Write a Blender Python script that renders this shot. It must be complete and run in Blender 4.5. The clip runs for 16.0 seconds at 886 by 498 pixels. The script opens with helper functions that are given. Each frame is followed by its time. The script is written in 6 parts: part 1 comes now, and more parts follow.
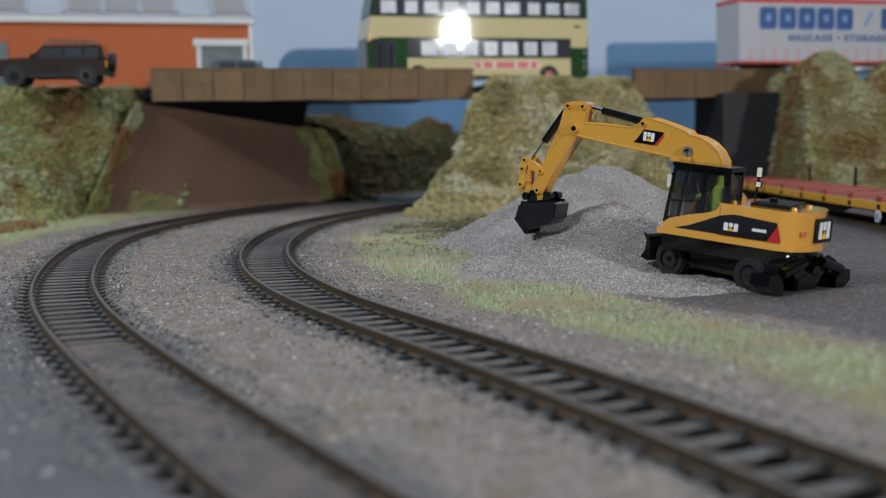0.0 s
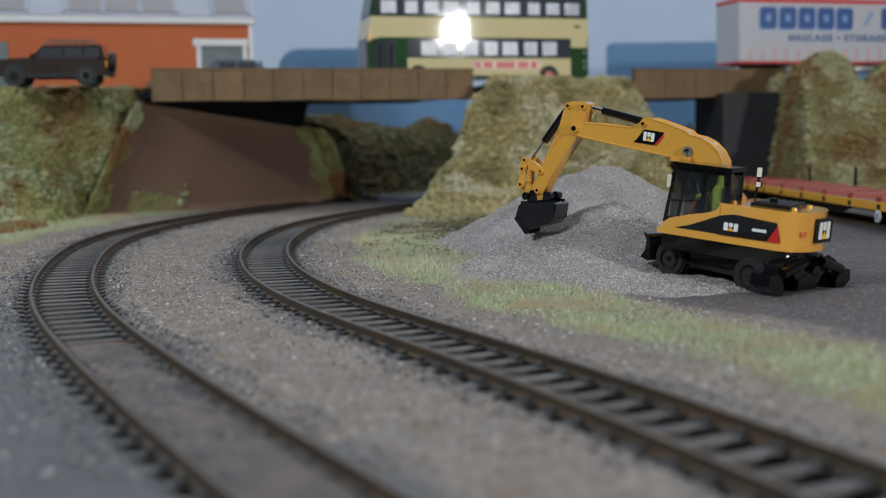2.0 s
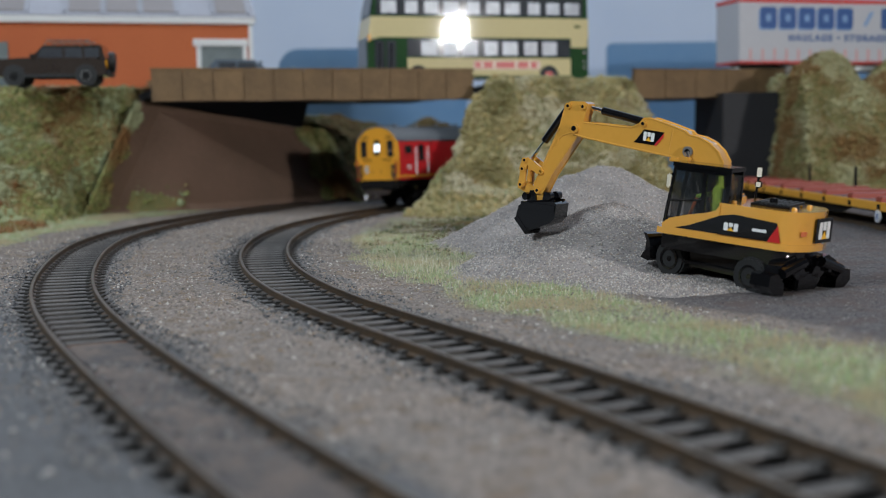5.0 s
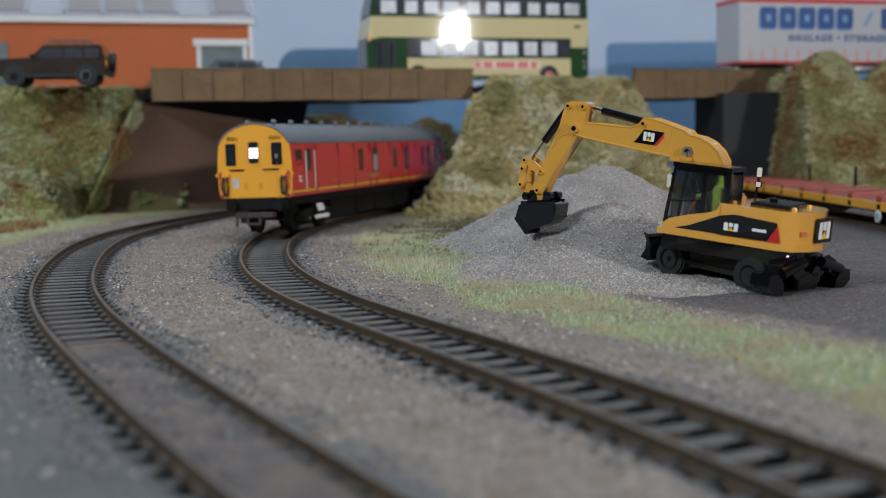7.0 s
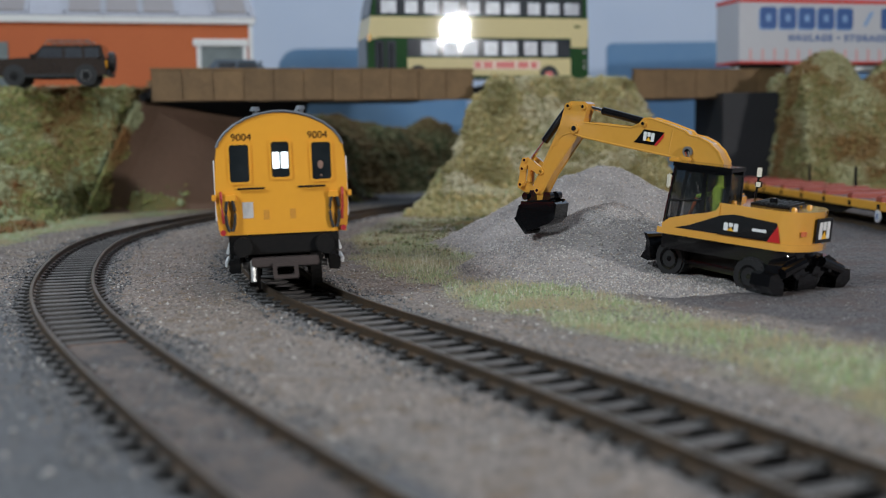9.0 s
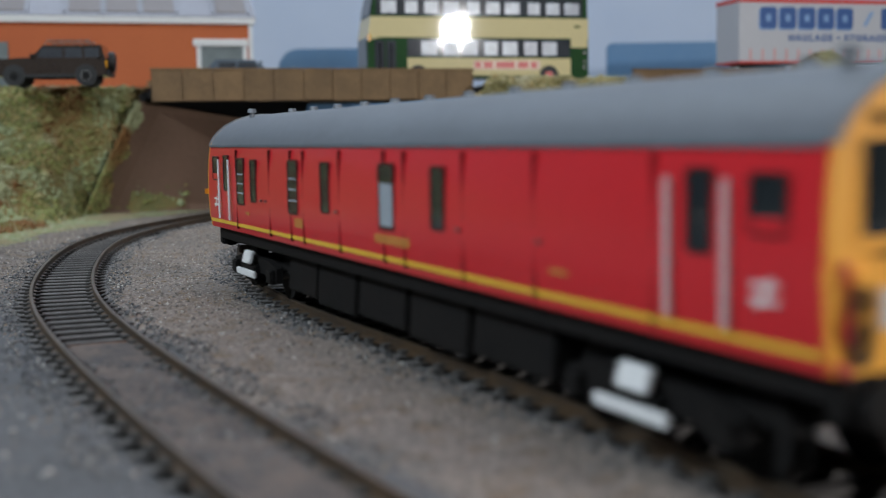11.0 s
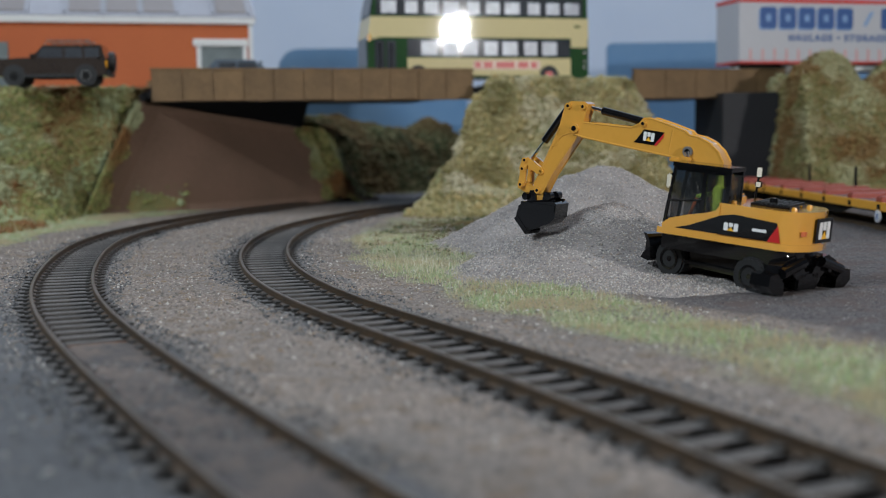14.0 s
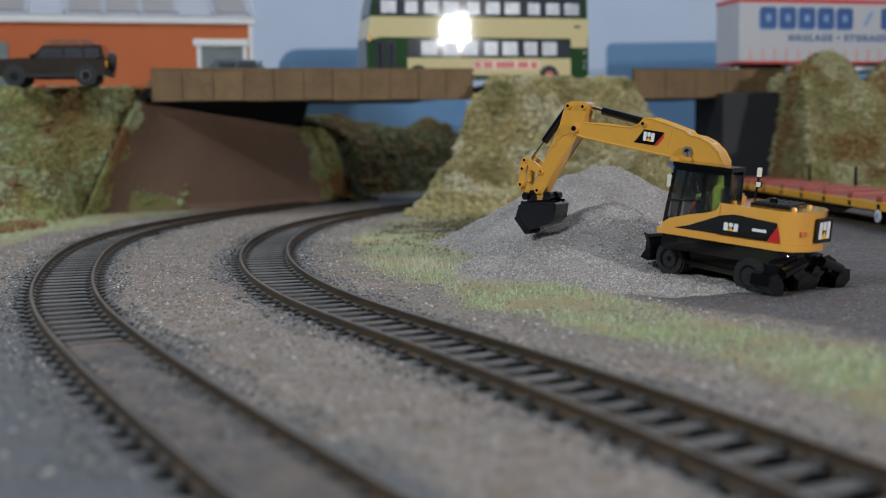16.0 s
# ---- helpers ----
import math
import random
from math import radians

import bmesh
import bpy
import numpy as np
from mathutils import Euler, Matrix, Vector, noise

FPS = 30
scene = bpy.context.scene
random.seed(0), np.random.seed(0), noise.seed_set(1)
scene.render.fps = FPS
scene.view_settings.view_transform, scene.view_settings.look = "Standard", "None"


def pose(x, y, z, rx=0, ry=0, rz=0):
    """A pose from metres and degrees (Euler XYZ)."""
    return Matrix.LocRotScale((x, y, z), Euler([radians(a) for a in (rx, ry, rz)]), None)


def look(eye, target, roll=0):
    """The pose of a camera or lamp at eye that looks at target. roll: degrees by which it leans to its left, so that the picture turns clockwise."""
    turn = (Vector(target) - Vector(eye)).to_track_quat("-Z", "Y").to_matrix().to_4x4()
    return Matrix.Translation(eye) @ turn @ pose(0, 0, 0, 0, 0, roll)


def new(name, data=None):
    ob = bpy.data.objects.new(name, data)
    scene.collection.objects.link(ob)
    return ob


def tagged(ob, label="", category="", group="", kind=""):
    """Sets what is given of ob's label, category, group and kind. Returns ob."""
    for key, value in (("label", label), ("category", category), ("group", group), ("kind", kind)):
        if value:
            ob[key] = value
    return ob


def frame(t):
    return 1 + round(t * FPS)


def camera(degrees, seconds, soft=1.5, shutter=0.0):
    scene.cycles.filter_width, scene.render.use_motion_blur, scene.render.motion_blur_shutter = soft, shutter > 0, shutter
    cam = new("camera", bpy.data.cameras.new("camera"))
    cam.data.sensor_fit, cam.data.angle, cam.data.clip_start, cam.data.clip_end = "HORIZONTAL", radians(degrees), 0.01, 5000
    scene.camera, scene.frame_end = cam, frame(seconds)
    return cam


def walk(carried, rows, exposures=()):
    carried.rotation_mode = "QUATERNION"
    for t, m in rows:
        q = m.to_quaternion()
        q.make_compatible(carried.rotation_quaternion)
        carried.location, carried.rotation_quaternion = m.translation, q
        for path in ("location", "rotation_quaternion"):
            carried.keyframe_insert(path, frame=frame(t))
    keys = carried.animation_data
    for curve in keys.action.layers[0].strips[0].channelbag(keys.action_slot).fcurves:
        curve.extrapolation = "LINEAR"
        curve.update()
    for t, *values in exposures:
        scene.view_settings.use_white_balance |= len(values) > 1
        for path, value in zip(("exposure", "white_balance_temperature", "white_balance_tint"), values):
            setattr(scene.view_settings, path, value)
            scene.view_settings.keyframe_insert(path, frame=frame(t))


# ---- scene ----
cam = camera(41.12, 16.0, soft=1.0, shutter=0.5)
EYE = (0, 0, 0.0411)
HELD = look(EYE, (0, 1, 0.0411 - math.tan(0.0928)), -0.86)
walk(cam, [(0, HELD), (16.0, HELD)])
cam.data.dof.use_dof = True
cam.data.dof.focus_distance = 0.372
cam.data.dof.aperture_fstop = 17.0

# ---- light: a dim hall with lamp strips over the layout, one lamp stand beside the viewer, an added backdrop fill ----
scene.view_settings.exposure = 0.0
world = bpy.data.worlds.new("hall_air")
scene.world = world
world.use_nodes = True
world.node_tree.nodes["Background"].inputs[0].default_value = (0.62, 0.72, 0.9, 1)
world.node_tree.nodes["Background"].inputs[1].default_value = 0.07


def area_lamp(name, eye, target, sx, sy, watts, colour):
    data = bpy.data.lights.new(name, "AREA")
    data.shape, data.size, data.size_y, data.energy, data.color = "RECTANGLE", sx, sy, watts, colour
    ob = new(name, data)
    ob.matrix_world = look(eye, target)
    return ob


area_lamp("stand_lamp", (0.712, -0.40, 0.234), (0, 0.7, 0.05), 0.035, 0.035, 6.0, (0.98, 0.97, 0.97))
area_lamp("strip_lamp_left", (-0.62, -0.16, 0.60), (0, 0.5, 0), 0.2, 0.18, 7.4, (0.78, 0.90, 1.0))
area_lamp("strip_lamp_over", (0.28, 0.12, 1.1), (0.05, 0.45, 0), 0.35, 0.07, 2.4, (0.84, 0.92, 1.0))
# Unseen lamp added to brighten the back wall and boards.
area_lamp("strip_lamp_back", (0.0, 1.05, 1.2), (0, 1.2, 0), 1.8, 0.25, 9.8, (0.84, 0.91, 1.0))

# ---- materials ----
MM = 0.001


def mat(name, colour, second=None, size=2.0, blotch=30.0, amount=0.5, rough=0.6, metal=0.0, bump=0.15, coat=0.0, vary=0.0, relief=None):
    """colour and second colour mixed at two scales (grain of `size` mm, blotches of `blotch` mm)."""
    m = bpy.data.materials.new(name)
    m.use_nodes = True
    t = m.node_tree
    b = t.nodes["Principled BSDF"]
    link = t.links.new
    co = t.nodes.new("ShaderNodeTexCoord")
    fine = t.nodes.new("ShaderNodeTexNoise")
    fine.inputs["Scale"].default_value = 1000.0 / size
    fine.inputs["Detail"].default_value = 4
    big = t.nodes.new("ShaderNodeTexNoise")
    big.inputs["Scale"].default_value = 1000.0 / blotch
    big.inputs["Detail"].default_value = 3
    link(co.outputs["Object"], fine.inputs["Vector"])
    link(co.outputs["Object"], big.inputs["Vector"])
    add = t.nodes.new("ShaderNodeMath")
    add.operation = "ADD"
    link(fine.outputs["Fac"], add.inputs[0])
    link(big.outputs["Fac"], add.inputs[1])
    ramp = t.nodes.new("ShaderNodeMapRange")
    ramp.inputs["From Min"].default_value = 0.75
    ramp.inputs["From Max"].default_value = 1.25
    ramp.inputs["To Max"].default_value = amount
    link(add.outputs[0], ramp.inputs["Value"])
    mix = t.nodes.new("ShaderNodeMix")
    mix.data_type = "RGBA"
    second = second or tuple(c * 0.7 for c in colour)
    mix.inputs["A"].default_value = (*colour, 1)
    mix.inputs["B"].default_value = (*second, 1)
    link(ramp.outputs["Result"], mix.inputs["Factor"])
    out = mix.outputs["Result"]
    if vary:
        info = t.nodes.new("ShaderNodeObjectInfo")
        hsv = t.nodes.new("ShaderNodeHueSaturation")
        r2 = t.nodes.new("ShaderNodeMapRange")
        r2.inputs["To Min"].default_value = 1 - vary
        r2.inputs["To Max"].default_value = 1 + vary
        link(info.outputs["Random"], r2.inputs["Value"])
        link(r2.outputs["Result"], hsv.inputs["Value"])
        link(out, hsv.inputs["Color"])
        out = hsv.outputs["Color"]
    link(out, b.inputs["Base Color"])
    b.inputs["Roughness"].default_value = rough
    b.inputs["Metallic"].default_value = metal
    b.inputs["Coat Weight"].default_value = coat
    if bump:
        bp = t.nodes.new("ShaderNodeBump")
        bp.inputs["Strength"].default_value = bump
        bp.inputs["Distance"].default_value = (relief or size * 0.4) * MM
        link(fine.outputs["Fac"], bp.inputs["Height"])
        link(bp.outputs["Normal"], b.inputs["Normal"])
    return m


def glow(name, colour, strength):
    m = bpy.data.materials.new(name)
    m.use_nodes = True
    b = m.node_tree.nodes["Principled BSDF"]
    b.inputs["Base Color"].default_value = (*colour, 1)
    b.inputs["Emission Color"].default_value = (*colour, 1)
    b.inputs["Emission Strength"].default_value = strength
    return m


def glass(name, colour=(0.85, 0.9, 0.92), rough=0.03, alpha=0.25):
    m = bpy.data.materials.new(name)
    m.use_nodes = True
    b = m.node_tree.nodes["Principled BSDF"]
    b.inputs["Base Color"].default_value = (*colour, 1)
    b.inputs["Roughness"].default_value = rough
    b.inputs["Alpha"].default_value = alpha
    return m


def islands(name, colours, rough=0.9, blotch=0.0, other=(0.2, 0.1, 0.04), share=0.75, third=None):
    """Loose pieces in one mesh, each of a colour of its own; patches of `blotch` mm lean to another colour."""
    m = bpy.data.materials.new(name)
    m.use_nodes = True
    t = m.node_tree
    b = t.nodes["Principled BSDF"]
    geo = t.nodes.new("ShaderNodeNewGeometry")
    ramp = t.nodes.new("ShaderNodeValToRGB")
    ramp.color_ramp.interpolation = "CONSTANT"
    els = ramp.color_ramp.elements
    while len(els) < len(colours):
        els.new(0.5)
    for i, c in enumerate(colours):
        els[i].position = i / len(colours)
        els[i].color = (*c, 1)
    t.links.new(geo.outputs["Random Per Island"], ramp.inputs["Fac"])
    out = ramp.outputs["Color"]
    if blotch:
        co = t.nodes.new("ShaderNodeTexCoord")
        n = t.nodes.new("ShaderNodeTexNoise")
        n.inputs["Scale"].default_value = 1000.0 / blotch
        n.inputs["Detail"].default_value = 3
        t.links.new(co.outputs["Object"], n.inputs["Vector"])
        r = t.nodes.new("ShaderNodeMapRange")
        r.inputs["From Min"].default_value, r.inputs["From Max"].default_value = 0.49, 0.58
        r.inputs["To Max"].default_value = share
        t.links.new(n.outputs["Fac"], r.inputs["Value"])
        x = t.nodes.new("ShaderNodeMix")
        x.data_type = "RGBA"
        t.links.new(r.outputs["Result"], x.inputs["Factor"])
        t.links.new(out, x.inputs["A"])
        x.inputs["B"].default_value = (*other, 1)
        out = x.outputs["Result"]
        if third:
            n2 = t.nodes.new("ShaderNodeTexNoise")
            n2.noise_dimensions = "4D"
            n2.inputs["W"].default_value = 7.3
            n2.inputs["Scale"].default_value = 1000.0 / (blotch * 0.8)
            t.links.new(co.outputs["Object"], n2.inputs["Vector"])
            r2 = t.nodes.new("ShaderNodeMapRange")
            r2.inputs["From Min"].default_value, r2.inputs["From Max"].default_value = 0.51, 0.60
            r2.inputs["To Max"].default_value = 0.75
            t.links.new(n2.outputs["Fac"], r2.inputs["Value"])
            x2 = t.nodes.new("ShaderNodeMix")
            x2.data_type = "RGBA"
            t.links.new(r2.outputs["Result"], x2.inputs["Factor"])
            t.links.new(out, x2.inputs["A"])
            x2.inputs["B"].default_value = (*third, 1)
            out = x2.outputs["Result"]
    t.links.new(out, b.inputs["Base Color"])
    b.inputs["Roughness"].default_value = rough
    return m


def ground_mat():
    """Sandy track bed; masks laid on the mesh bring in turf, cinders (also bridge shade) and yard dirt."""
    m = bpy.data.materials.new("layout_ground")
    m.use_nodes = True
    t = m.node_tree
    b = t.nodes["Principled BSDF"]
    link = t.links.new
    co = t.nodes.new("ShaderNodeTexCoord")

    def noise_at(size, detail=4):
        n = t.nodes.new("ShaderNodeTexNoise")
        n.inputs["Scale"].default_value = 1000.0 / size
        n.inputs["Detail"].default_value = detail
        link(co.outputs["Object"], n.inputs["Vector"])
        return n.outputs["Fac"]

    def mixed(fac, a, bb, lo=0.0, hi=1.0):
        r = t.nodes.new("ShaderNodeMapRange")
        r.inputs["From Min"].default_value, r.inputs["From Max"].default_value = lo, hi
        link(fac, r.inputs["Value"])
        x = t.nodes.new("ShaderNodeMix")
        x.data_type = "RGBA"
        link(r.outputs["Result"], x.inputs["Factor"])
        for key, v in (("A", a), ("B", bb)):
            if isinstance(v, tuple):
                x.inputs[key].default_value = (*v, 1)
            else:
                link(v, x.inputs[key])
        return x.outputs["Result"]

    fine, mid, big = noise_at(1.1), noise_at(9.0), noise_at(45.0)
    sand = mixed(fine, (0.105, 0.084, 0.070), (0.325, 0.268, 0.228), 0.38, 0.62)
    sand = mixed(big, sand, mixed(fine, (0.115, 0.096, 0.084), (0.25, 0.215, 0.19), 0.35, 0.65), 0.4, 0.62)
    tufty = noise_at(5.0)
    sand = mixed(tufty, sand, mixed(fine, (0.10, 0.072, 0.05), (0.24, 0.175, 0.125), 0.35, 0.65), 0.52, 0.66)
    cinder_and_shade = mixed(mid, mixed(fine, (0.042, 0.043, 0.046), (0.135, 0.135, 0.14), 0.35, 0.65), (0.10, 0.10, 0.105), 0.4, 0.65)
    yard = mixed(mid, mixed(fine, (0.05, 0.044, 0.046), (0.125, 0.112, 0.112), 0.38, 0.62), (0.09, 0.066, 0.06), 0.42, 0.66)
    turf = mixed(mid, mixed(fine, (0.13, 0.16, 0.07), (0.30, 0.34, 0.18), 0.38, 0.62), (0.27, 0.20, 0.11), 0.45, 0.7)
    att = t.nodes.new("ShaderNodeAttribute")
    att.attribute_name = "zone"
    sep = t.nodes.new("ShaderNodeSeparateColor")
    link(att.outputs["Color"], sep.inputs["Color"])
    col = mixed(sep.outputs["Green"], sand, cinder_and_shade)
    col = mixed(sep.outputs["Blue"], col, yard)
    col = mixed(sep.outputs["Red"], col, turf)
    link(col, b.inputs["Base Color"])
    b.inputs["Roughness"].default_value = 0.9
    bp = t.nodes.new("ShaderNodeBump")
    bp.inputs["Strength"].default_value = 0.7
    bp.inputs["Distance"].default_value = 0.6 * MM
    link(fine, bp.inputs["Height"])
    link(bp.outputs["Normal"], b.inputs["Normal"])
    return m


GROUND = ground_mat()
RAIL = mat("weathered_rail", (0.14, 0.09, 0.052), (0.06, 0.05, 0.042), 1.2, 12, 0.8, 0.45, 0.6, 0.2)
RAIL_TOP = mat("worn_rail_head", (0.20, 0.17, 0.135), (0.11, 0.09, 0.07), 1.0, 15, 0.7, 0.38, 0.8, 0.1)
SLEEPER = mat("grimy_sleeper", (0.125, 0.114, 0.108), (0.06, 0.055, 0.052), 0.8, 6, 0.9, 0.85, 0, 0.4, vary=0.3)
INFILL = mat("brown_infill", (0.15, 0.112, 0.092), (0.055, 0.052, 0.054), 1.3, 9, 1.0, 0.9, 0, 0.8, relief=0.5)
RUST = mat("rusty_strip", (0.17, 0.075, 0.035), (0.10, 0.05, 0.03), 0.8, 8, 0.8, 0.8, 0, 0.2)
# Shade between sleepers is put into their dark sides; rail chairs share it.
SLEEPER_SIDE = mat("shaded_side_and_chair_plastic", (0.045, 0.041, 0.038), (0.065, 0.058, 0.052), 0.8, 10, 0.6, 0.8, 0, 0.2)
GRAVEL = mat("grey_gravel", (0.30, 0.27, 0.255), (0.15, 0.135, 0.13), 0.9, 14, 0.75, 0.95, 0, 0.9, relief=0.5)
STONES = islands("loose_grit", [(0.25, 0.21, 0.18), (0.17, 0.15, 0.135), (0.34, 0.29, 0.25), (0.11, 0.105, 0.10), (0.29, 0.21, 0.14), (0.20, 0.17, 0.15), (0.15, 0.13, 0.12), (0.50, 0.47, 0.43)], 0.8)
ASH = islands("ash_ballast", [(0.10, 0.10, 0.105), (0.16, 0.155, 0.155), (0.06, 0.06, 0.065), (0.22, 0.21, 0.2)], 0.85)
PALE = islands("pale_gravel_grains", [(0.34, 0.31, 0.29), (0.24, 0.22, 0.21), (0.44, 0.39, 0.35), (0.16, 0.15, 0.15), (0.33, 0.26, 0.21), (0.50, 0.47, 0.43)], 0.7)
BLADES = islands("static_grass", [(0.27, 0.34, 0.16), (0.33, 0.40, 0.21), (0.40, 0.37, 0.20), (0.22, 0.30, 0.13), (0.52, 0.50, 0.38), (0.30, 0.26, 0.14)], 0.9, 26, (0.36, 0.27, 0.16), 0.8)
STRAW = islands("straw_fibre", [(0.48, 0.42, 0.28), (0.40, 0.36, 0.20), (0.56, 0.52, 0.40), (0.34, 0.34, 0.18)], 0.85)
SCATTER = islands("foam_scatter", [(0.19, 0.20, 0.06), (0.24, 0.24, 0.085), (0.12, 0.13, 0.04), (0.27, 0.22, 0.085)], 0.95, 40, (0.17, 0.075, 0.022), 0.95, (0.31, 0.35, 0.20))
STRAW_SCATTER = islands("straw_scatter", [(0.30, 0.25, 0.11), (0.34, 0.29, 0.14), (0.24, 0.21, 0.085), (0.36, 0.28, 0.12)], 0.95, 34, (0.15, 0.125, 0.045), 0.9, (0.44, 0.39, 0.26))
# Olive foam darker than the rest: the right bank's shade is in it.
OLIVE_SCATTER = islands("shaded_olive_scatter", [(0.17, 0.155, 0.055), (0.21, 0.18, 0.07), (0.13, 0.125, 0.04), (0.23, 0.17, 0.07)], 0.95, 40, (0.15, 0.075, 0.02), 0.85, (0.32, 0.31, 0.17))
# Foam darkened so the far slope's shade sits in the colour.
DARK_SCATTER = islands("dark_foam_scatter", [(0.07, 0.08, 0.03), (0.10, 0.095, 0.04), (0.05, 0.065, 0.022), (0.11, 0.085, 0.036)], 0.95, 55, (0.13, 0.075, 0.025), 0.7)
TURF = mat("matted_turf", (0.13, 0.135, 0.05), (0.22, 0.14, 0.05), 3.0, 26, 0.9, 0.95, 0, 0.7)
# Turf with the shade behind the bridge mixed into its colour.
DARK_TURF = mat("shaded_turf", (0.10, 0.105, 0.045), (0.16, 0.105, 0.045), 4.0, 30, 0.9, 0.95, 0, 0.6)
BROWN_WALL = mat("brown_painted_board", (0.18, 0.105, 0.072), (0.10, 0.065, 0.042), 1.2, 45, 0.7, 0.75, 0, 0.15)
PARAPET = mat("brown_card_parapet", (0.20, 0.118, 0.052), (0.11, 0.065, 0.028), 1.5, 14, 0.8, 0.7, 0, 0.25, vary=0.08)
# Charcoal wall colour; on deck and fill it carries the shade itself.
CHARCOAL = mat("charcoal_and_shade", (0.013, 0.013, 0.015), (0.022, 0.022, 0.025), 3, 30, 0.6, 0.7, 0, 0.1)
SLATE = mat("slate_grey_paint", (0.13, 0.135, 0.16), (0.10, 0.10, 0.12), 3, 30, 0.6, 0.7, 0, 0.1)
TARMAC = mat("road_grey", (0.10, 0.10, 0.10), (0.14, 0.14, 0.14), 1.5, 25, 0.6, 0.85, 0, 0.2)
SKY_WALL = mat("pale_sky_paint", (0.52, 0.60, 0.74), (0.58, 0.65, 0.77), 60, 400, 0.7, 0.9, 0, 0)
BLUE_BOARD = mat("blue_backscene", (0.13, 0.26, 0.45), (0.17, 0.30, 0.47), 20, 160, 0.7, 0.85, 0, 0)
PALE_BLUE = mat("pale_blue_paint", (0.26, 0.38, 0.54), (0.20, 0.33, 0.51), 6, 30, 0.8, 0.85, 0, 0)
HALL = mat("hall_plaster", (0.20, 0.20, 0.215), (0.17, 0.17, 0.18), 80, 600, 0.6, 0.9, 0, 0)
HALL_FLOOR = mat("hall_floor", (0.10, 0.09, 0.08), (0.14, 0.12, 0.10), 30, 400, 0.6, 0.6, 0, 0)


# ---- mesh helpers, all in millimetres ----
def part(name, bm, material, parent=None, label="", smooth=False, edge=0.0):
    if edge:
        bmesh.ops.bevel(bm, geom=[e for e in bm.edges if len(e.link_faces) == 2 and e.calc_face_angle(0) > 0.5], offset=edge, segments=3 if edge > 0.5 else 2, affect="EDGES", clamp_overlap=True)
    bmesh.ops.recalc_face_normals(bm, faces=bm.faces)
    bm.transform(Matrix.Scale(MM, 4))
    me = bpy.data.meshes.new(name)
    bm.to_mesh(me)
    bm.free()
    me.materials.append(material)
    if smooth or edge:
        me.polygons.foreach_set("use_smooth", [True] * len(me.polygons))
        me.set_sharp_from_angle(angle=0.75)
    ob = new(name, me)
    ob.parent = parent
    if label:
        ob["label"] = label
    return ob


def mesh_from(name, verts, faces, material, parent=None, label="", smooth=False):
    me = bpy.data.meshes.new(name)
    me.from_pydata([tuple(c * MM for c in v) for v in verts], [], faces)
    me.materials.append(material)
    if smooth:
        me.polygons.foreach_set("use_smooth", [True] * len(me.polygons))
    ob = new(name, me)
    ob.parent = parent
    if label:
        ob["label"] = label
    return ob


def thing(name, x=0, y=0, z=0, rz=0, label="", category="", group="", kind=""):
    ob = new(name)
    ob.empty_display_size = 0.005
    ob.matrix_world = pose(x * MM, y * MM, z * MM, 0, 0, rz)
    return tagged(ob, label, category, group, kind)


def box(x0, x1, y0, y1, z0, z1, bm=None):
    bm = bm or bmesh.new()
    m = Matrix.LocRotScale(((x0 + x1) / 2, (y0 + y1) / 2, (z0 + z1) / 2), None, (x1 - x0, y1 - y0, z1 - z0))
    bmesh.ops.create_cube(bm, size=1, matrix=m)
    return bm


def rod(a, b, r, r2=None, seg=12, bm=None):
    bm = bm or bmesh.new()
    a, b = Vector(a), Vector(b)
    d = b - a
    m = Matrix.Translation((a + b) / 2) @ d.to_track_quat("Z", "Y").to_matrix().to_4x4()
    bmesh.ops.create_cone(bm, cap_ends=True, segments=seg, radius1=r, radius2=r if r2 is None else r2, depth=d.length, matrix=m)
    return bm


def prism(pts, a, b, axis="y", bm=None):
    """A closed outline swept between a and b. axis y: pts are (x, z); axis x: (y, z); axis z: (x, y)."""
    bm = bm or bmesh.new()
    put = {"y": lambda p, s: (p[0], s, p[1]), "x": lambda p, s: (s, p[0], p[1]), "z": lambda p, s: (p[0], p[1], s)}[axis]
    lo = [bm.verts.new(put(p, a)) for p in pts]
    hi = [bm.verts.new(put(p, b)) for p in pts]
    n = len(pts)
    bm.faces.new(lo)
    bm.faces.new(hi[::-1])
    for i in range(n):
        bm.faces.new((lo[i], hi[i], hi[(i + 1) % n], lo[(i + 1) % n]))
    return bm


def pipe(points, r, seg=8, bm=None):
    bm = bm or bmesh.new()
    pts = [Vector(p) for p in points]
    rings = []
    for i, p in enumerate(pts):
        d = (pts[min(i + 1, len(pts) - 1)] - pts[max(i - 1, 0)]).normalized()
        q = d.to_track_quat("Z", "Y")
        rings.append([bm.verts.new(p + q @ Vector((r * math.cos(k * math.tau / seg), r * math.sin(k * math.tau / seg), 0))) for k in range(seg)])
    for a, b in zip(rings, rings[1:]):
        for k in range(seg):
            bm.faces.new((a[k], a[(k + 1) % seg], b[(k + 1) % seg], b[k]))
    bm.faces.new(rings[0][::-1])
    bm.faces.new(rings[-1])
    return bm


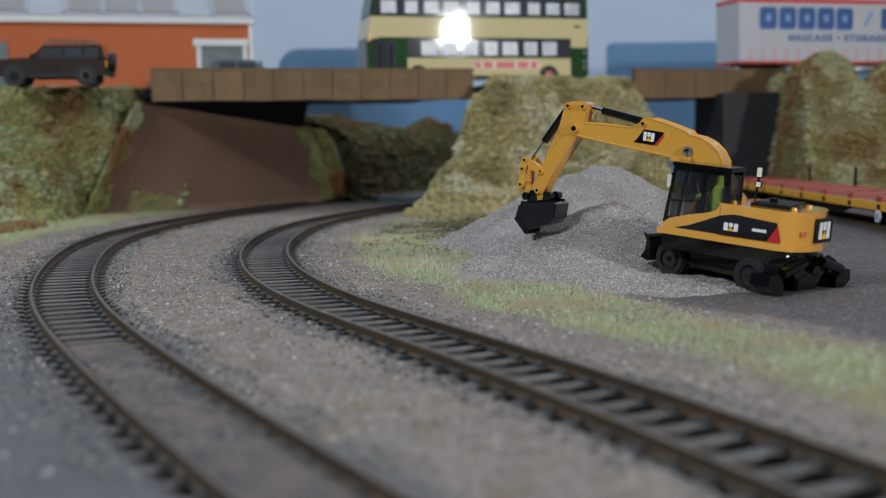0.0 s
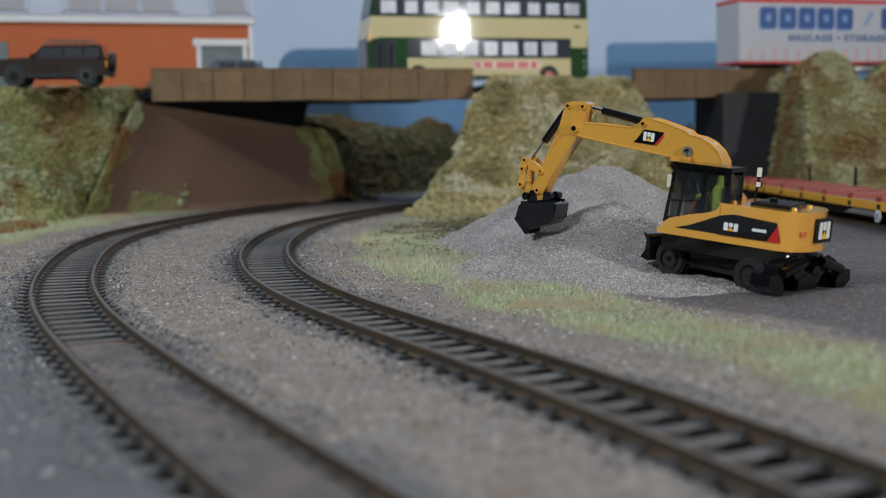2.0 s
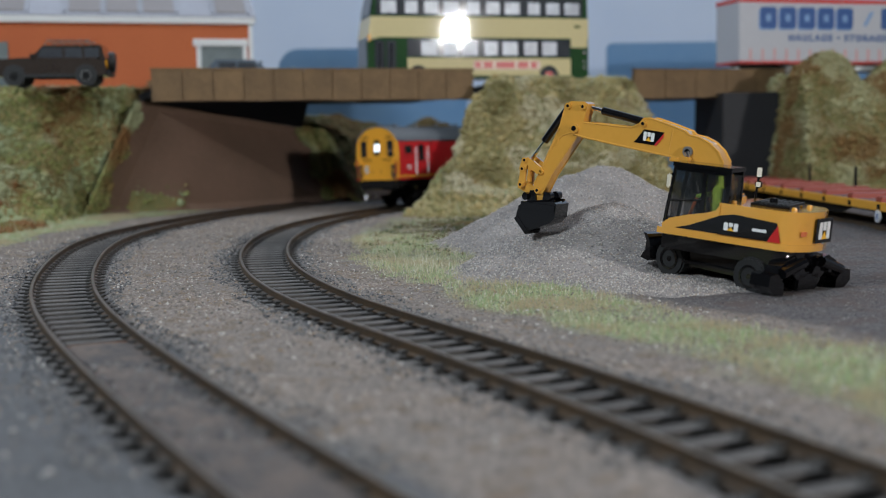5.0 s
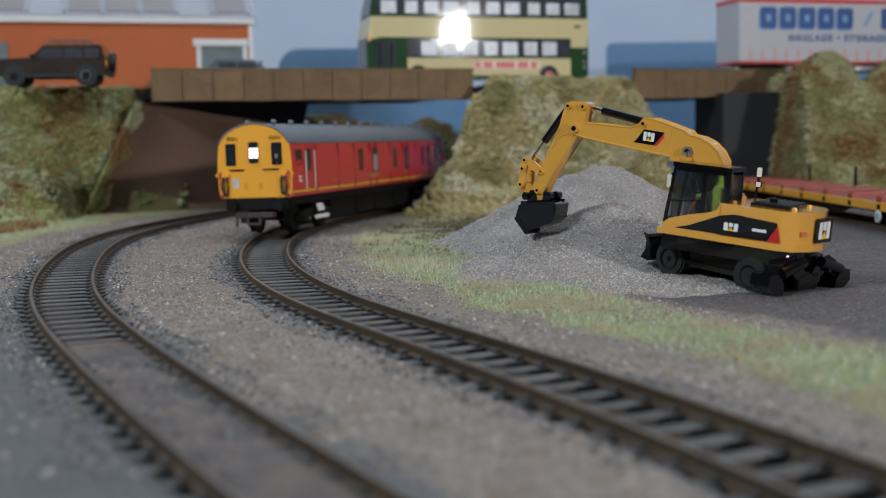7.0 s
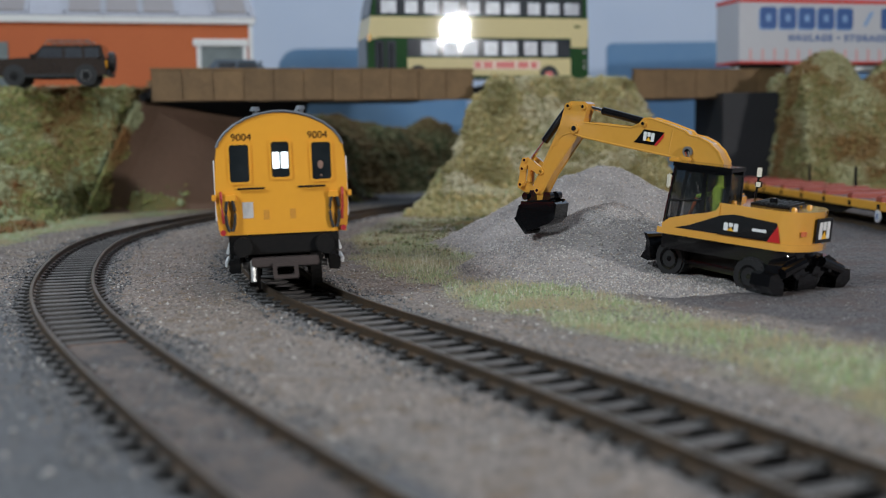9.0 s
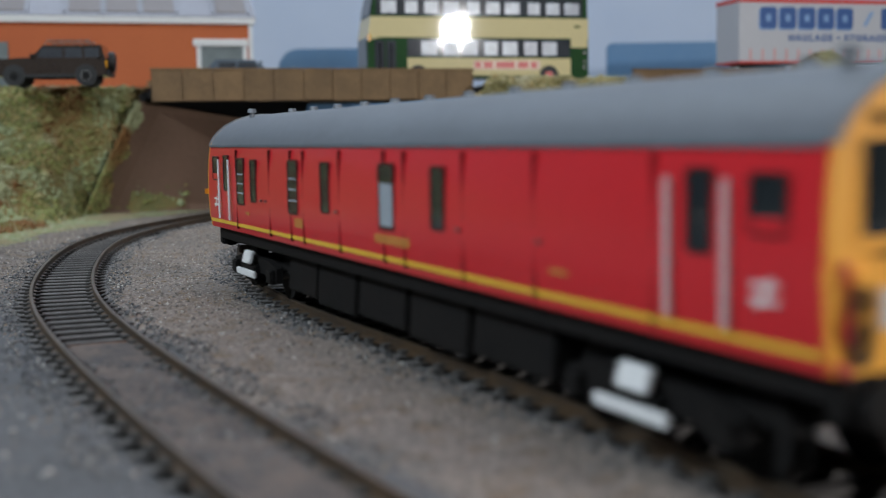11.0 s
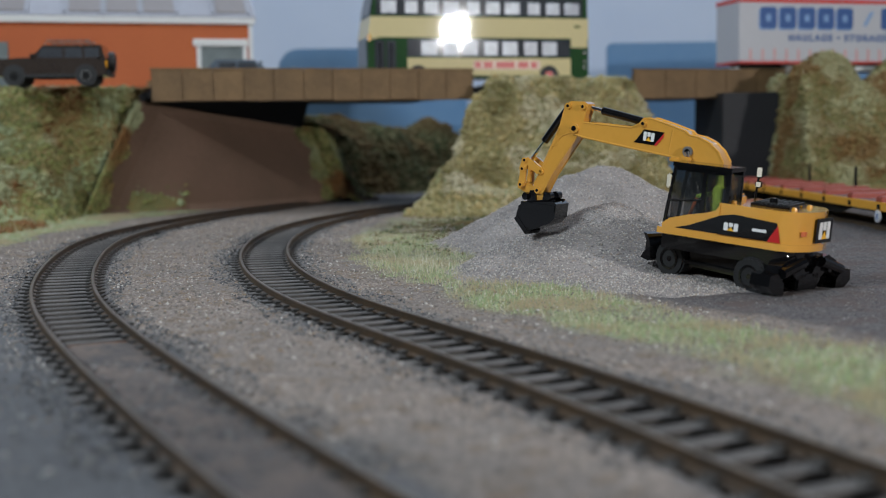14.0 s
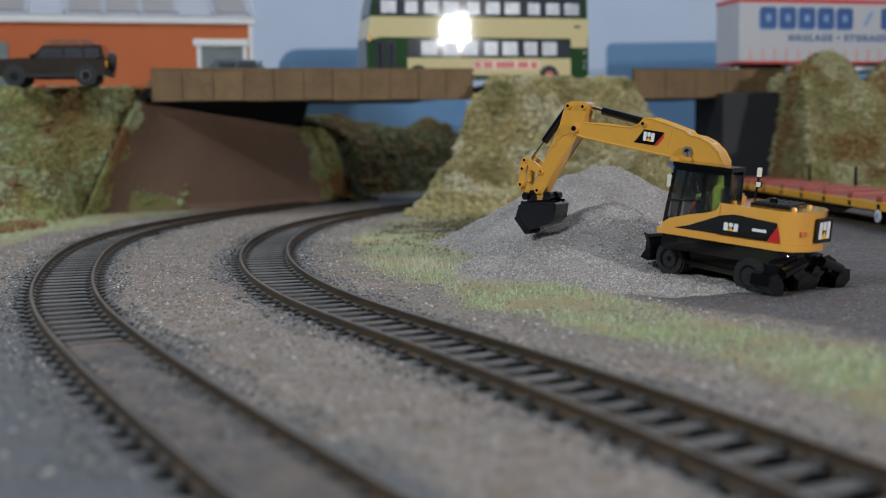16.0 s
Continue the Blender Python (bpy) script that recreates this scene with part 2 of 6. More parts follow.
def lettering(name, words, size, m, material, parent, label="", bold=0.0, space=1.0):
    """Raised letters; m places them in mm in the parent's space, letters in their xy plane."""
    cu = bpy.data.curves.new("letters", "FONT")
    cu.body, cu.size, cu.extrude, cu.align_x, cu.align_y = words, size, size * 0.01, "CENTER", "CENTER"
    cu.offset, cu.space_character = bold, space
    tmp = new("letters", cu)
    me = bpy.data.meshes.new_from_object(tmp)
    bpy.data.objects.remove(tmp)
    me.transform(m)
    me.transform(Matrix.Scale(MM, 4))
    me.materials.clear()
    me.materials.append(material)
    ob = new(name, me)
    ob.parent = parent
    if label:
        ob["label"] = label
    return ob


# ---- the two tracks: start, heading and curvature along the way (mm) ----
def track(x, y, heading, length, bends, back, bend_back, on, step=1.5):
    n = int(length / step)
    k = np.interp(np.linspace(0, 1, n), np.linspace(0, 1, len(bends)), bends)
    nb, nf = int(back / step), int(on / step)
    k = np.concatenate([np.full(nb, bend_back), k, np.zeros(nf)])
    th = np.concatenate([[0], np.cumsum((k[1:] + k[:-1]) / 2 * step)])
    th += heading - th[nb]
    xs = np.concatenate([[0], np.cumsum((np.cos(th[1:]) + np.cos(th[:-1])) / 2 * step)])
    ys = np.concatenate([[0], np.cumsum((np.sin(th[1:]) + np.sin(th[:-1])) / 2 * step)])
    return xs + x - xs[nb], ys + y - ys[nb], th, (np.arange(len(k)) - nb) * step


INNER = track(-38.1, 705.95, -1.9496, 608.0, [0.00155, 0.002468, 0.001652, 0.001669, 0.002113, -0.000955, -0.000315], 1100, 1 / 470, 1500)
OUTER = track(-118.8, 726.81, -1.8384, 622.8, [-0.000004, 0.001944, 0.002466, 0.000716, 0.001637, 0.000461, 0.000325], 1100, 1 / 530, 400)


def along(way, u):
    return tuple(float(np.interp(u, way[3], way[i])) for i in (0, 1, 2))


def offsets(way, x, y):
    """Signed distance of points from a track's centre line (positive: to the left of travel)."""
    keep = (way[1] > 0) & (way[1] < 1300)
    wx, wy, wt = way[0][keep][::6], way[1][keep][::6], way[2][keep][::6]
    out = np.empty(len(x))
    for i in range(0, len(x), 20000):
        dx, dy = x[i:i + 20000, None] - wx, y[i:i + 20000, None] - wy
        j = (dx * dx + dy * dy).argmin(1)
        r = np.arange(len(j))
        out[i:i + 20000] = -np.sin(wt[j]) * dx[r, j] + np.cos(wt[j]) * dy[r, j]
    return out


def bumps(x, y, size, seed=0):
    """Cheap smooth noise in -1..1 on arrays."""
    r = np.random.RandomState(seed)
    g = r.rand(64, 64) * 2 - 1
    u, v = x / size + 1000.3, y / size + 1000.7
    i, j = np.floor(u).astype(int), np.floor(v).astype(int)
    a, b = u - i, v - j
    a, b = a * a * (3 - 2 * a), b * b * (3 - 2 * b)
    p = lambda q, w: g[q % 64, w % 64]
    return (p(i, j) * (1 - a) + p(i + 1, j) * a) * (1 - b) + (p(i, j + 1) * (1 - a) + p(i + 1, j + 1) * a) * b


def smooth01(v):
    v = np.clip(v, 0, 1)
    return v * v * (3 - 2 * v)


BED = -2.95


def bed_height(x, y, ob=None, oa=None):
    ob = offsets(INNER, x, y) if ob is None else ob
    oa = offsets(OUTER, x, y) if oa is None else oa
    near = np.minimum(np.abs(ob), np.abs(oa))
    free = smooth01((near - 10.3) / 3)
    z = BED - 1.55 + free * (2.45 + 0.5 * bumps(x, y, 22, 1) + 0.35 * bumps(x, y, 7, 2) + 0.2 * bumps(x, y, 3, 3))
    return z + 0.12 * bumps(x, y, 2.2, 4)


def zones(x, y, ob, oa):
    """Turf, cinders (with the shade behind the bridge), yard: three masks."""
    w = 6 * bumps(x, y, 25, 5) + 4 * bumps(x, y, 8, 6)
    turf = smooth01((ob + w - 30) / 10) * smooth01((78 - ob + w) / 12) * smooth01((800 - y) / 60) * (1 - 0.55 * smooth01((y - 500) / 90))
    turf = np.maximum(turf * (0.75 + 0.35 * bumps(x, y, 13, 7)), smooth01((-oa - 36 + w) / 14) * smooth01((y - 430) / 60))
    cinder_and_shade = smooth01((16 - oa + w) / 10) * smooth01((355 - y + 3 * w) / 70)
    cinder_and_shade = np.maximum(cinder_and_shade, 0.95 * smooth01((15 + 0.5 * w - np.abs(ob)) / 5))
    cinder_and_shade = np.maximum(cinder_and_shade, 0.85 * smooth01((15 + 0.5 * w - np.abs(oa)) / 5))
    # Past the bridge the ash tone paints in the deck's shadow.
    cinder_and_shade = np.maximum(cinder_and_shade, smooth01((y - 770) / 40))
    yard = smooth01((ob - 76 + w) / 10)
    return turf, cinder_and_shade, yard


def build_ground():
    x = np.arange(-420, 521, 2.5)
    y = np.arange(-60, 1131, 2.5)
    gx, gy = np.meshgrid(x, y)
    fx, fy = gx.ravel(), gy.ravel()
    ob, oa = offsets(INNER, fx, fy), offsets(OUTER, fx, fy)
    z = bed_height(fx, fy, ob, oa)
    nx, ny = len(x), len(y)
    idx = np.arange(nx * ny).reshape(ny, nx)
    quads = np.stack([idx[:-1, :-1], idx[:-1, 1:], idx[1:, 1:], idx[1:, :-1]], -1).reshape(-1, 4)
    me = bpy.data.meshes.new("ground")
    me.vertices.add(len(fx))
    me.vertices.foreach_set("co", (np.stack([fx, fy, z], 1) * MM).ravel())
    me.loops.add(quads.size)
    me.loops.foreach_set("vertex_index", quads.ravel())
    me.polygons.add(len(quads))
    me.polygons.foreach_set("loop_start", np.arange(0, quads.size, 4))
    me.polygons.foreach_set("use_smooth", np.ones(len(quads), bool))
    me.update()
    t, c, yd = zones(fx, fy, ob, oa)
    a = me.color_attributes.new("zone", "FLOAT_COLOR", "POINT")
    a.data.foreach_set("color", np.stack([t, c, yd, np.ones_like(t)], 1).ravel())
    me.materials.append(GROUND)
    tagged(new("ground", me), "sandy brown model railway ground with turf strip", "ground", kind="structure")


build_ground()


def loose(name, places, sizes, material, label, category, flat=0.7, parent=None):
    """Many small irregular grains in one mesh."""
    r = np.random.RandomState(len(places))
    n = len(places)
    base = np.array([(1, 0, 0), (-1, 0, 0), (0, 1, 0), (0, -1, 0), (0, 0, 1), (0, 0, -1)], float)
    tri = np.array([(0, 2, 4), (2, 1, 4), (1, 3, 4), (3, 0, 4), (2, 0, 5), (1, 2, 5), (3, 1, 5), (0, 3, 5)])
    v = base[None] * (0.65 + 0.7 * r.rand(n, 6, 1))
    v[..., 2] *= flat
    an = r.rand(n) * math.tau
    c, s = np.cos(an)[:, None], np.sin(an)[:, None]
    v = np.stack([v[..., 0] * c - v[..., 1] * s, v[..., 0] * s + v[..., 1] * c, v[..., 2] + 0.3 * v[..., 0]], -1)
    v = v * sizes[:, None, None] + places[:, None, :]
    f = (tri[None] + 6 * np.arange(n)[:, None, None]).reshape(-1)
    return soup(name, v.reshape(-1, 3), f, material, label, category, parent)


def soup(name, v, f, material, label, category, parent=None):
    me = bpy.data.meshes.new(name)
    me.vertices.add(len(v))
    me.vertices.foreach_set("co", (v * MM).ravel())
    me.loops.add(len(f))
    me.loops.foreach_set("vertex_index", f)
    me.polygons.add(len(f) // 3)
    me.polygons.foreach_set("loop_start", np.arange(0, len(f), 3))
    me.update()
    me.materials.append(material)
    ob = new(name, me)
    ob.parent = parent
    return tagged(ob, label, category, kind="stuff")


def blades(name, places, height, lean, material, label, category, width=0.18, parent=None):
    """Thin upright fibres, each a narrow three-sided spike."""
    r = np.random.RandomState(len(places) + 7)
    n = len(places)
    an, le = r.rand(n) * math.tau, lean * r.rand(n)
    h = height * (0.5 + 0.8 * r.rand(n))
    tip = np.stack([np.cos(an) * le * h, np.sin(an) * le * h, h * np.sqrt(np.maximum(0.05, 1 - le * le))], -1)
    b = [np.stack([np.cos(an + k) * width, np.sin(an + k) * width, np.full(n, -0.2)], -1) for k in (0, 2.1, 4.2)]
    v = np.stack([places + q for q in b] + [places + tip], 1)
    tri = np.array([(0, 1, 3), (1, 2, 3), (2, 0, 3)])
    f = (tri[None] + 4 * np.arange(n)[:, None, None]).reshape(-1)
    return soup(name, v.reshape(-1, 3), f, material, label, category, parent)


# ---- rails and sleepers ----
def rail_line(way, side, lo, hi, parent):
    """One rail: foot, web and head swept along the curve."""
    prof = [(-1.15, -2.5), (1.15, -2.5), (1.15, -2.2), (0.35, -1.9), (0.3, -0.9), (0.5, -0.65), (0.5, -0.1), (0.35, 0.0), (-0.35, 0.0), (-0.5, -0.1), (-0.5, -0.65), (-0.3, -0.9), (-0.35, -1.9), (-1.15, -2.2)]
    us = np.arange(lo, hi, 6.0)
    verts, faces = [], []
    n = len(prof)
    for i, u in enumerate(us):
        x, y, h = along(way, u)
        for a, z in prof:
            o = side + a
            verts.append((x - o * math.sin(h), y + o * math.cos(h), z))
        if i:
            for k in range(n):
                faces.append(((i - 1) * n + k, (i - 1) * n + (k + 1) % n, i * n + (k + 1) % n, i * n + k))
    ob = mesh_from("rail", verts, faces, RAIL, parent, "", True)
    ob.data.materials.append(RAIL_TOP)
    idx = [1 if p.index % n == 7 else 0 for p in ob.data.polygons]
    ob.data.polygons.foreach_set("material_index", idx)
    ob.data.set_sharp_from_angle(angle=0.6)
    return ob


def railway(name, way, lo, hi, label):
    top = thing(name, label=label, category="railway track", kind="structure")
    for side in (-8.65, 8.65):
        rail_line(way, side, lo, hi, top)
    bm = box(-1.7, 1.7, -13.2, 13.2, -4.9, -2.5)
    bmesh.ops.bevel(bm, geom=bm.edges[:], offset=0.2, segments=1, affect="EDGES")
    bm.transform(Matrix.Scale(MM, 4))
    me = bpy.data.meshes.new("sleeper")
    # Split by facing: light tops, sides coloured dark for the gaps' shade.
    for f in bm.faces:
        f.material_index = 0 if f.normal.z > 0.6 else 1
    bm.to_mesh(me)
    bm.free()
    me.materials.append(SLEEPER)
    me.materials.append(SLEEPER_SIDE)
    bm = box(-1.2, 1.2, -2.2, 2.2, -2.6, -1.75)
    bm.transform(Matrix.Scale(MM, 4))
    chair = bpy.data.meshes.new("rail_chair")
    bm.to_mesh(chair)
    bm.free()
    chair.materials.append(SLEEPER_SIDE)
    for u in np.arange(lo + 3, hi - 3, 8.5):
        x, y, h = along(way, u)
        j = 0.03 * math.sin(u * 12.7)
        ob = new("sleeper", me)
        ob.parent = top
        ob.matrix_local = pose(x * MM, y * MM, 0, 0, 0, math.degrees(h + j))
        if u > 120:
            for side in (-8.65, 8.65):
                c = new("rail_chair", chair)
                c.parent = top
                c.matrix_local = pose((x - side * math.sin(h)) * MM, (y + side * math.cos(h)) * MM, 0, 0, 0, math.degrees(h))
    return top


def infill(way, lo, hi, parent):
    """A thin board laid between the rails along the curve, its end edge rusty."""
    us = np.arange(lo, hi, 6.0)
    verts, faces = [], []
    for i, u in enumerate(us):
        x, y, h = along(way, u)
        for o, z in ((-7.3, -3.2), (-7.2, -2.15), (-3.0, -1.75), (3.0, -1.75), (7.2, -2.15), (7.3, -3.2)):
            verts.append((x - o * math.sin(h), y + o * math.cos(h), z + 0.12 * math.sin(u * 0.21 + o)))
        if i:
            for k in range(5):
                faces.append(((i - 1) * 6 + k, (i - 1) * 6 + k + 1, i * 6 + k + 1, i * 6 + k))
    faces.append((5, 4, 3, 2, 1, 0))
    mesh_from("infill_board", verts, faces, INFILL, parent, "brown weathered board infill between the rails")
    x, y, h = along(way, lo - 0.8)
    strip = part("infill_edge", box(-0.5, 0.5, -6.4, 6.4, -3.0, -1.9), RUST, parent, "rusty strip at the end of the infill")
    strip.matrix_local = pose(x * MM, y * MM, 0, 0, 0, math.degrees(h))


railway("railway_inner", INNER, -500, 800, "curved model railway track with rusty brown rails and grimy sleepers")
OUTER_LINE = railway("railway_outer", OUTER, -160, 640, "curved model railway track with dull rails half buried in cinders")
infill(OUTER, 489.0, 640.0, OUTER_LINE)


# ---- banks, bridges and backscene ----
def relief_sheet(name, x0, x1, y0, y1, step, height, material, label, category, scatter=0, scatter_mat=None, grain=1.6, fibres=0):
    """A bank as a height sheet with foam scatter and fibres stuck on it."""
    gx, gy = np.meshgrid(np.arange(x0, x1 + step, step), np.arange(y0, y1 + step, step))
    fx, fy = gx.ravel(), gy.ravel()
    z = height(fx, fy)
    ny, nx = gx.shape
    idx = np.arange(nx * ny).reshape(ny, nx)
    q = np.stack([idx[:-1, :-1], idx[:-1, 1:], idx[1:, 1:], idx[1:, :-1]], -1).reshape(-1, 4)
    keep = z[q].max(1) > BED - 0.5
    q = q[keep]
    tri = np.concatenate([q[:, [0, 1, 2]], q[:, [0, 2, 3]]])
    top = thing(name, (x0 + x1) / 2, (y0 + y1) / 2, BED, 0, label, category, kind="structure")
    off = np.array([(x0 + x1) / 2, (y0 + y1) / 2, BED])
    v = np.stack([fx, fy, z], 1) - off
    body = soup("bank_body", v, tri.ravel(), material, "", "", top)
    body.data.polygons.foreach_set("use_smooth", np.ones(len(body.data.polygons), bool))
    del body["kind"]
    if scatter:
        # weight by true area, so that steep faces are covered as well
        a, b, c = v[tri[:, 0]], v[tri[:, 1]], v[tri[:, 2]]
        area = np.linalg.norm(np.cross(b - a, c - a), axis=1)
        ok = a[:, 2] > 1.0
        r = np.random.RandomState(len(tri))

        def picks(n):
            j = r.choice(len(tri), n, p=area * ok / (area * ok).sum())
            s, t = r.rand(n, 1), r.rand(n, 1)
            flip = (s + t > 1)
            s, t = np.where(flip, 1 - s, s), np.where(flip, 1 - t, t)
            return a[j] + s * (b[j] - a[j]) + t * (c[j] - a[j])
        p = picks(scatter)
        tufts = picks(scatter // 22)
        loose("foam_clump", tufts, 1.6 + 2.6 * r.rand(len(tufts)), scatter_mat, "", "", 0.7, top)
        o = loose("foam_scatter", p, grain * (0.4 + 0.9 * r.rand(len(p)) ** 2), scatter_mat, "", "", 0.8, top)
        if fibres:
            blades("grass_fibres", picks(fibres), 3.2, 0.8, BLADES, "", "", 0.2, top)
    return top


def lumpy(x, y, s):
    return bumps(x, y, 36, s) * 5 + bumps(x, y, 16, s + 1) * 3.4 + bumps(x, y, 7, s + 2) * 1.8


def from_line(x, y, line):
    """Distance of points from a broken line, and on which side of it they lie (True: to its left)."""
    best = np.full(len(x), 1e9)
    left = np.zeros(len(x), bool)
    for (ax, ay), (bx, by) in zip(line, line[1:]):
        dx, dy = bx - ax, by - ay
        t = np.clip(((x - ax) * dx + (y - ay) * dy) / (dx * dx + dy * dy), 0, 1)
        d = np.hypot(x - ax - t * dx, y - ay - t * dy)
        cross = dx * (y - ay) - dy * (x - ax)
        near = d < best - 1e-6
        best, left = np.where(near, d, best), np.where(near, cross > 0, left)
    return best, left


def between(x, y, foot, crest):
    """0 at and outside the foot line, 1 at and beyond the crest line."""
    df, inside = from_line(x, y, foot)
    dc, beyond = from_line(x, y, crest)
    m = np.where(beyond, 1.0, df / (df + dc + 1e-6))
    return np.where(inside, m, 0.0)


def hill_mid(x, y):
    o = offsets(INNER, x, y)
    front = 640 + 0.02 * (x - 60) ** 2 / 10
    f = np.clip((y - front + 7 * bumps(x, y, 30, 31)) / 118, 0, 1)
    f = np.interp(f, [0, 0.25, 0.5, 0.8, 1], [0, 0.10, 0.34, 0.84, 1])
    l = np.clip((o - 28 + 2 * bumps(x, y, 22, 34)) / 15, 0, 1)
    l = np.interp(l, [0, 0.3, 0.7, 1], [0, 0.14, 0.6, 1])
    r = np.clip((146 - x + 3 * bumps(x, y, 30, 32)) / 26, 0, 1)
    m = np.minimum(np.minimum(f, l), 0.35 * r + 0.65 * smooth01(r))
    z = BED - 1.5 + 80.5 * m
    return np.minimum(z + 2.2 * lumpy(x, y, 33) * smooth01(m * 2.5) * smooth01((80 - z) / 6 + 0.2), 78.0 + 1.6 * bumps(x, y, 14, 36))


LEFT_FOOT = [(-430, 480), (-262, 500), (-212, 540), (-203, 600), (-205, 670), (-215, 707), (-77, 839), (-60, 900)]
LEFT_CREST = [(-430, 716), (-300, 716), (-236, 721), (-185, 721), (-104, 855), (-100, 900)]


def hill_left(x, y):
    m = between(x, y, LEFT_FOOT, LEFT_CREST)
    wall = (-0.683 * (x + 212) + 0.731 * (y - 706) < 45) & (x > -212) & (y > 706)
    m = 0.55 * m + 0.45 * smooth01(m)
    z = BED - 1.5 + 79 * m
    rough = smooth01(m * 3) * (1 - 0.9 * smooth01((m - 0.8) / 0.2)) * np.where(wall, 0.1, 1.0)
    return z + 2.6 * lumpy(x, y, 43) * rough


def hill_right(x, y):
    f = np.clip((y - 690 + 5 * bumps(x, y, 30, 51)) / 62, 0, 1)
    l = np.clip((x - 213 + 4 * bumps(x, y, 25, 52)) / 16, 0, 1)
    m = np.minimum(f, l)
    z = BED - 1.5 + 80 * smooth01(m)
    return z + 2.0 * lumpy(x, y, 53) * smooth01(m * 3) + (5 + 4 * bumps(x, y, 24, 58)) * smooth01((x - 226) / 14) * np.exp(-((y - 758) / 20) ** 2) * (1 + 0.4 * bumps(x, y, 9, 57))


def hill_far(x, y):
    oa = offsets(OUTER, x, y)
    crest = 50 - 0.05 * (x + 97) + 4 * bumps(x, y, 45, 66)
    m = np.clip((-oa - 20 + 4 * bumps(x, y, 25, 61)) / 55, 0, 1)
    z = BED - 1.5 + (crest + 4) * smooth01(m)
    return z + 1.6 * lumpy(x, y, 63) * smooth01(m * 3)


relief_sheet("embankment_mid", -34, 150, 620, 860, 2.5, hill_mid, TURF, "straw and olive turf bank between the two bridges", "embankment", 30000, STRAW_SCATTER, 1.4, 9000)
relief_sheet("embankment_left", -470, -166, 478, 790, 3.0, hill_left, TURF, "mossy green and rust turf bank below the road", "embankment", 34000, SCATTER, 1.7, 6000)
relief_sheet("embankment_right", 200, 420, 684, 860, 3.0, hill_right, TURF, "olive bushy turf bank beside the road bridge, shade in its colour", "embankment", 28000, OLIVE_SCATTER, 1.8, 3000)
relief_sheet("embankment_far", -125, 260, 850, 1100, 4.0, hill_far, DARK_TURF, "olive turf slope behind the bridge, darkened for shade", "embankment", 12000, DARK_SCATTER, 2.2)



def wedge_bank(x, y):
    return BED - 1 + 56 * smooth01((-54 - x) / 42) * smooth01((y - 828 - 0.5 * (-75 - x)) / 22) + 0.5 * lumpy(x, y, 81) * smooth01((y - 838) / 12)


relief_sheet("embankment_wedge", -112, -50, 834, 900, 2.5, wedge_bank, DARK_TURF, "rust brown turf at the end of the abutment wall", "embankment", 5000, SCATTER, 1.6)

# the line of the road edge: one straight run over both bridges
EDGE = (-173.0, 713.0)
RUN = math.atan2(765 - 713, 20 + 173)


def on_edge(s, back=0.0):
    """A place s mm along the road edge and `back` mm behind it."""
    return (EDGE[0] + s * math.cos(RUN) - back * math.sin(RUN), EDGE[1] + s * math.sin(RUN) + back * math.cos(RUN))


def road_bridge(name, s0, s1, panels, label, level):
    x, y = on_edge(s0)
    top = thing(name, x, y, 0, math.degrees(RUN), label, "bridge", kind="structure")
    w = s1 - s0
    # Deck coloured near black, standing for the shade on its underside.
    part("deck", box(0, w, 4, 112, 69, level), CHARCOAL, top, "deck and underside, shade put in as black")
    # Slab added behind the deck to keep light off the ground below.
    part("deck_rear", box(0, w, 112, 176, 69.4, 76.6), CHARCOAL, top, "slab added to shade the ground behind the bridge")
    part("edge_beam", box(0, w, 1.2, 4, 66.2, 84.0), PARAPET, top)
    part("coping", box(-0.5, w + 0.5, -0.6, 4.2, 84.6, 86.0), PARAPET, top, edge=0.3)
    for i in range(panels):
        a, b = w * i / panels, w * (i + 1) / panels
        part("parapet_panel", box(a + 0.12, b - 0.12, -0.2 - 0.25 * (i % 2), 1.2, 66.0 + 0.25 * (i % 3), 84.6), PARAPET, top, edge=0.35)
    part("far_parapet", box(0, w, 108, 112, 79, 84), PARAPET, top)
    return top


road_bridge("road_bridge_left", 0.0, 201.0, 11, "brown panelled parapet of a flat road bridge", 76.2)
road_bridge("road_bridge_right", 313.0, 426.0, 5, "brown panelled parapet of a short road bridge", 79.0)


def slab(name, pts, material, label, category, thick=3.0):
    """An upright board through four corners, with thickness behind it."""
    p = [Vector(q) for q in pts]
    n = (p[1] - p[0]).cross(p[3] - p[0]).normalized() * thick
    bm = bmesh.new()
    a = [bm.verts.new(q) for q in p]
    b = [bm.verts.new(q - n) for q in p]
    bm.faces.new(a)
    bm.faces.new(b[::-1])
    for i in range(4):
        bm.faces.new((a[i], b[i], b[(i + 1) % 4], a[(i + 1) % 4]))
    return tagged(part(name, bm, material), label, category, kind="structure")


slab("abutment_wall_left", [(-212, 706, -4), (-75, 834, -4), (-99, 850, 50), (-181, 720, 66.5)], BROWN_WALL, "smooth brown painted abutment wall under the bridge", "wall", 4)
# Black fill standing for the shaded deck underside above the wall.
slab("girder_left", [(-182, 722, 66.3), (-100, 852, 50.2), (-94, 850, 70), (-176, 722, 69)], CHARCOAL, "black fill for the shade over the abutment wall", "girder", 5)
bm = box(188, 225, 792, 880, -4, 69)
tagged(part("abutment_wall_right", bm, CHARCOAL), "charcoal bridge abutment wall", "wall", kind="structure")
slab("wing_wall_right", [(225, 798, -4), (241, 776, -4), (241, 776, 66), (225, 798, 68)], SLATE, "slate grey wing wall", "wall", 3)

# road plateau behind the banks
bm = bmesh.new()
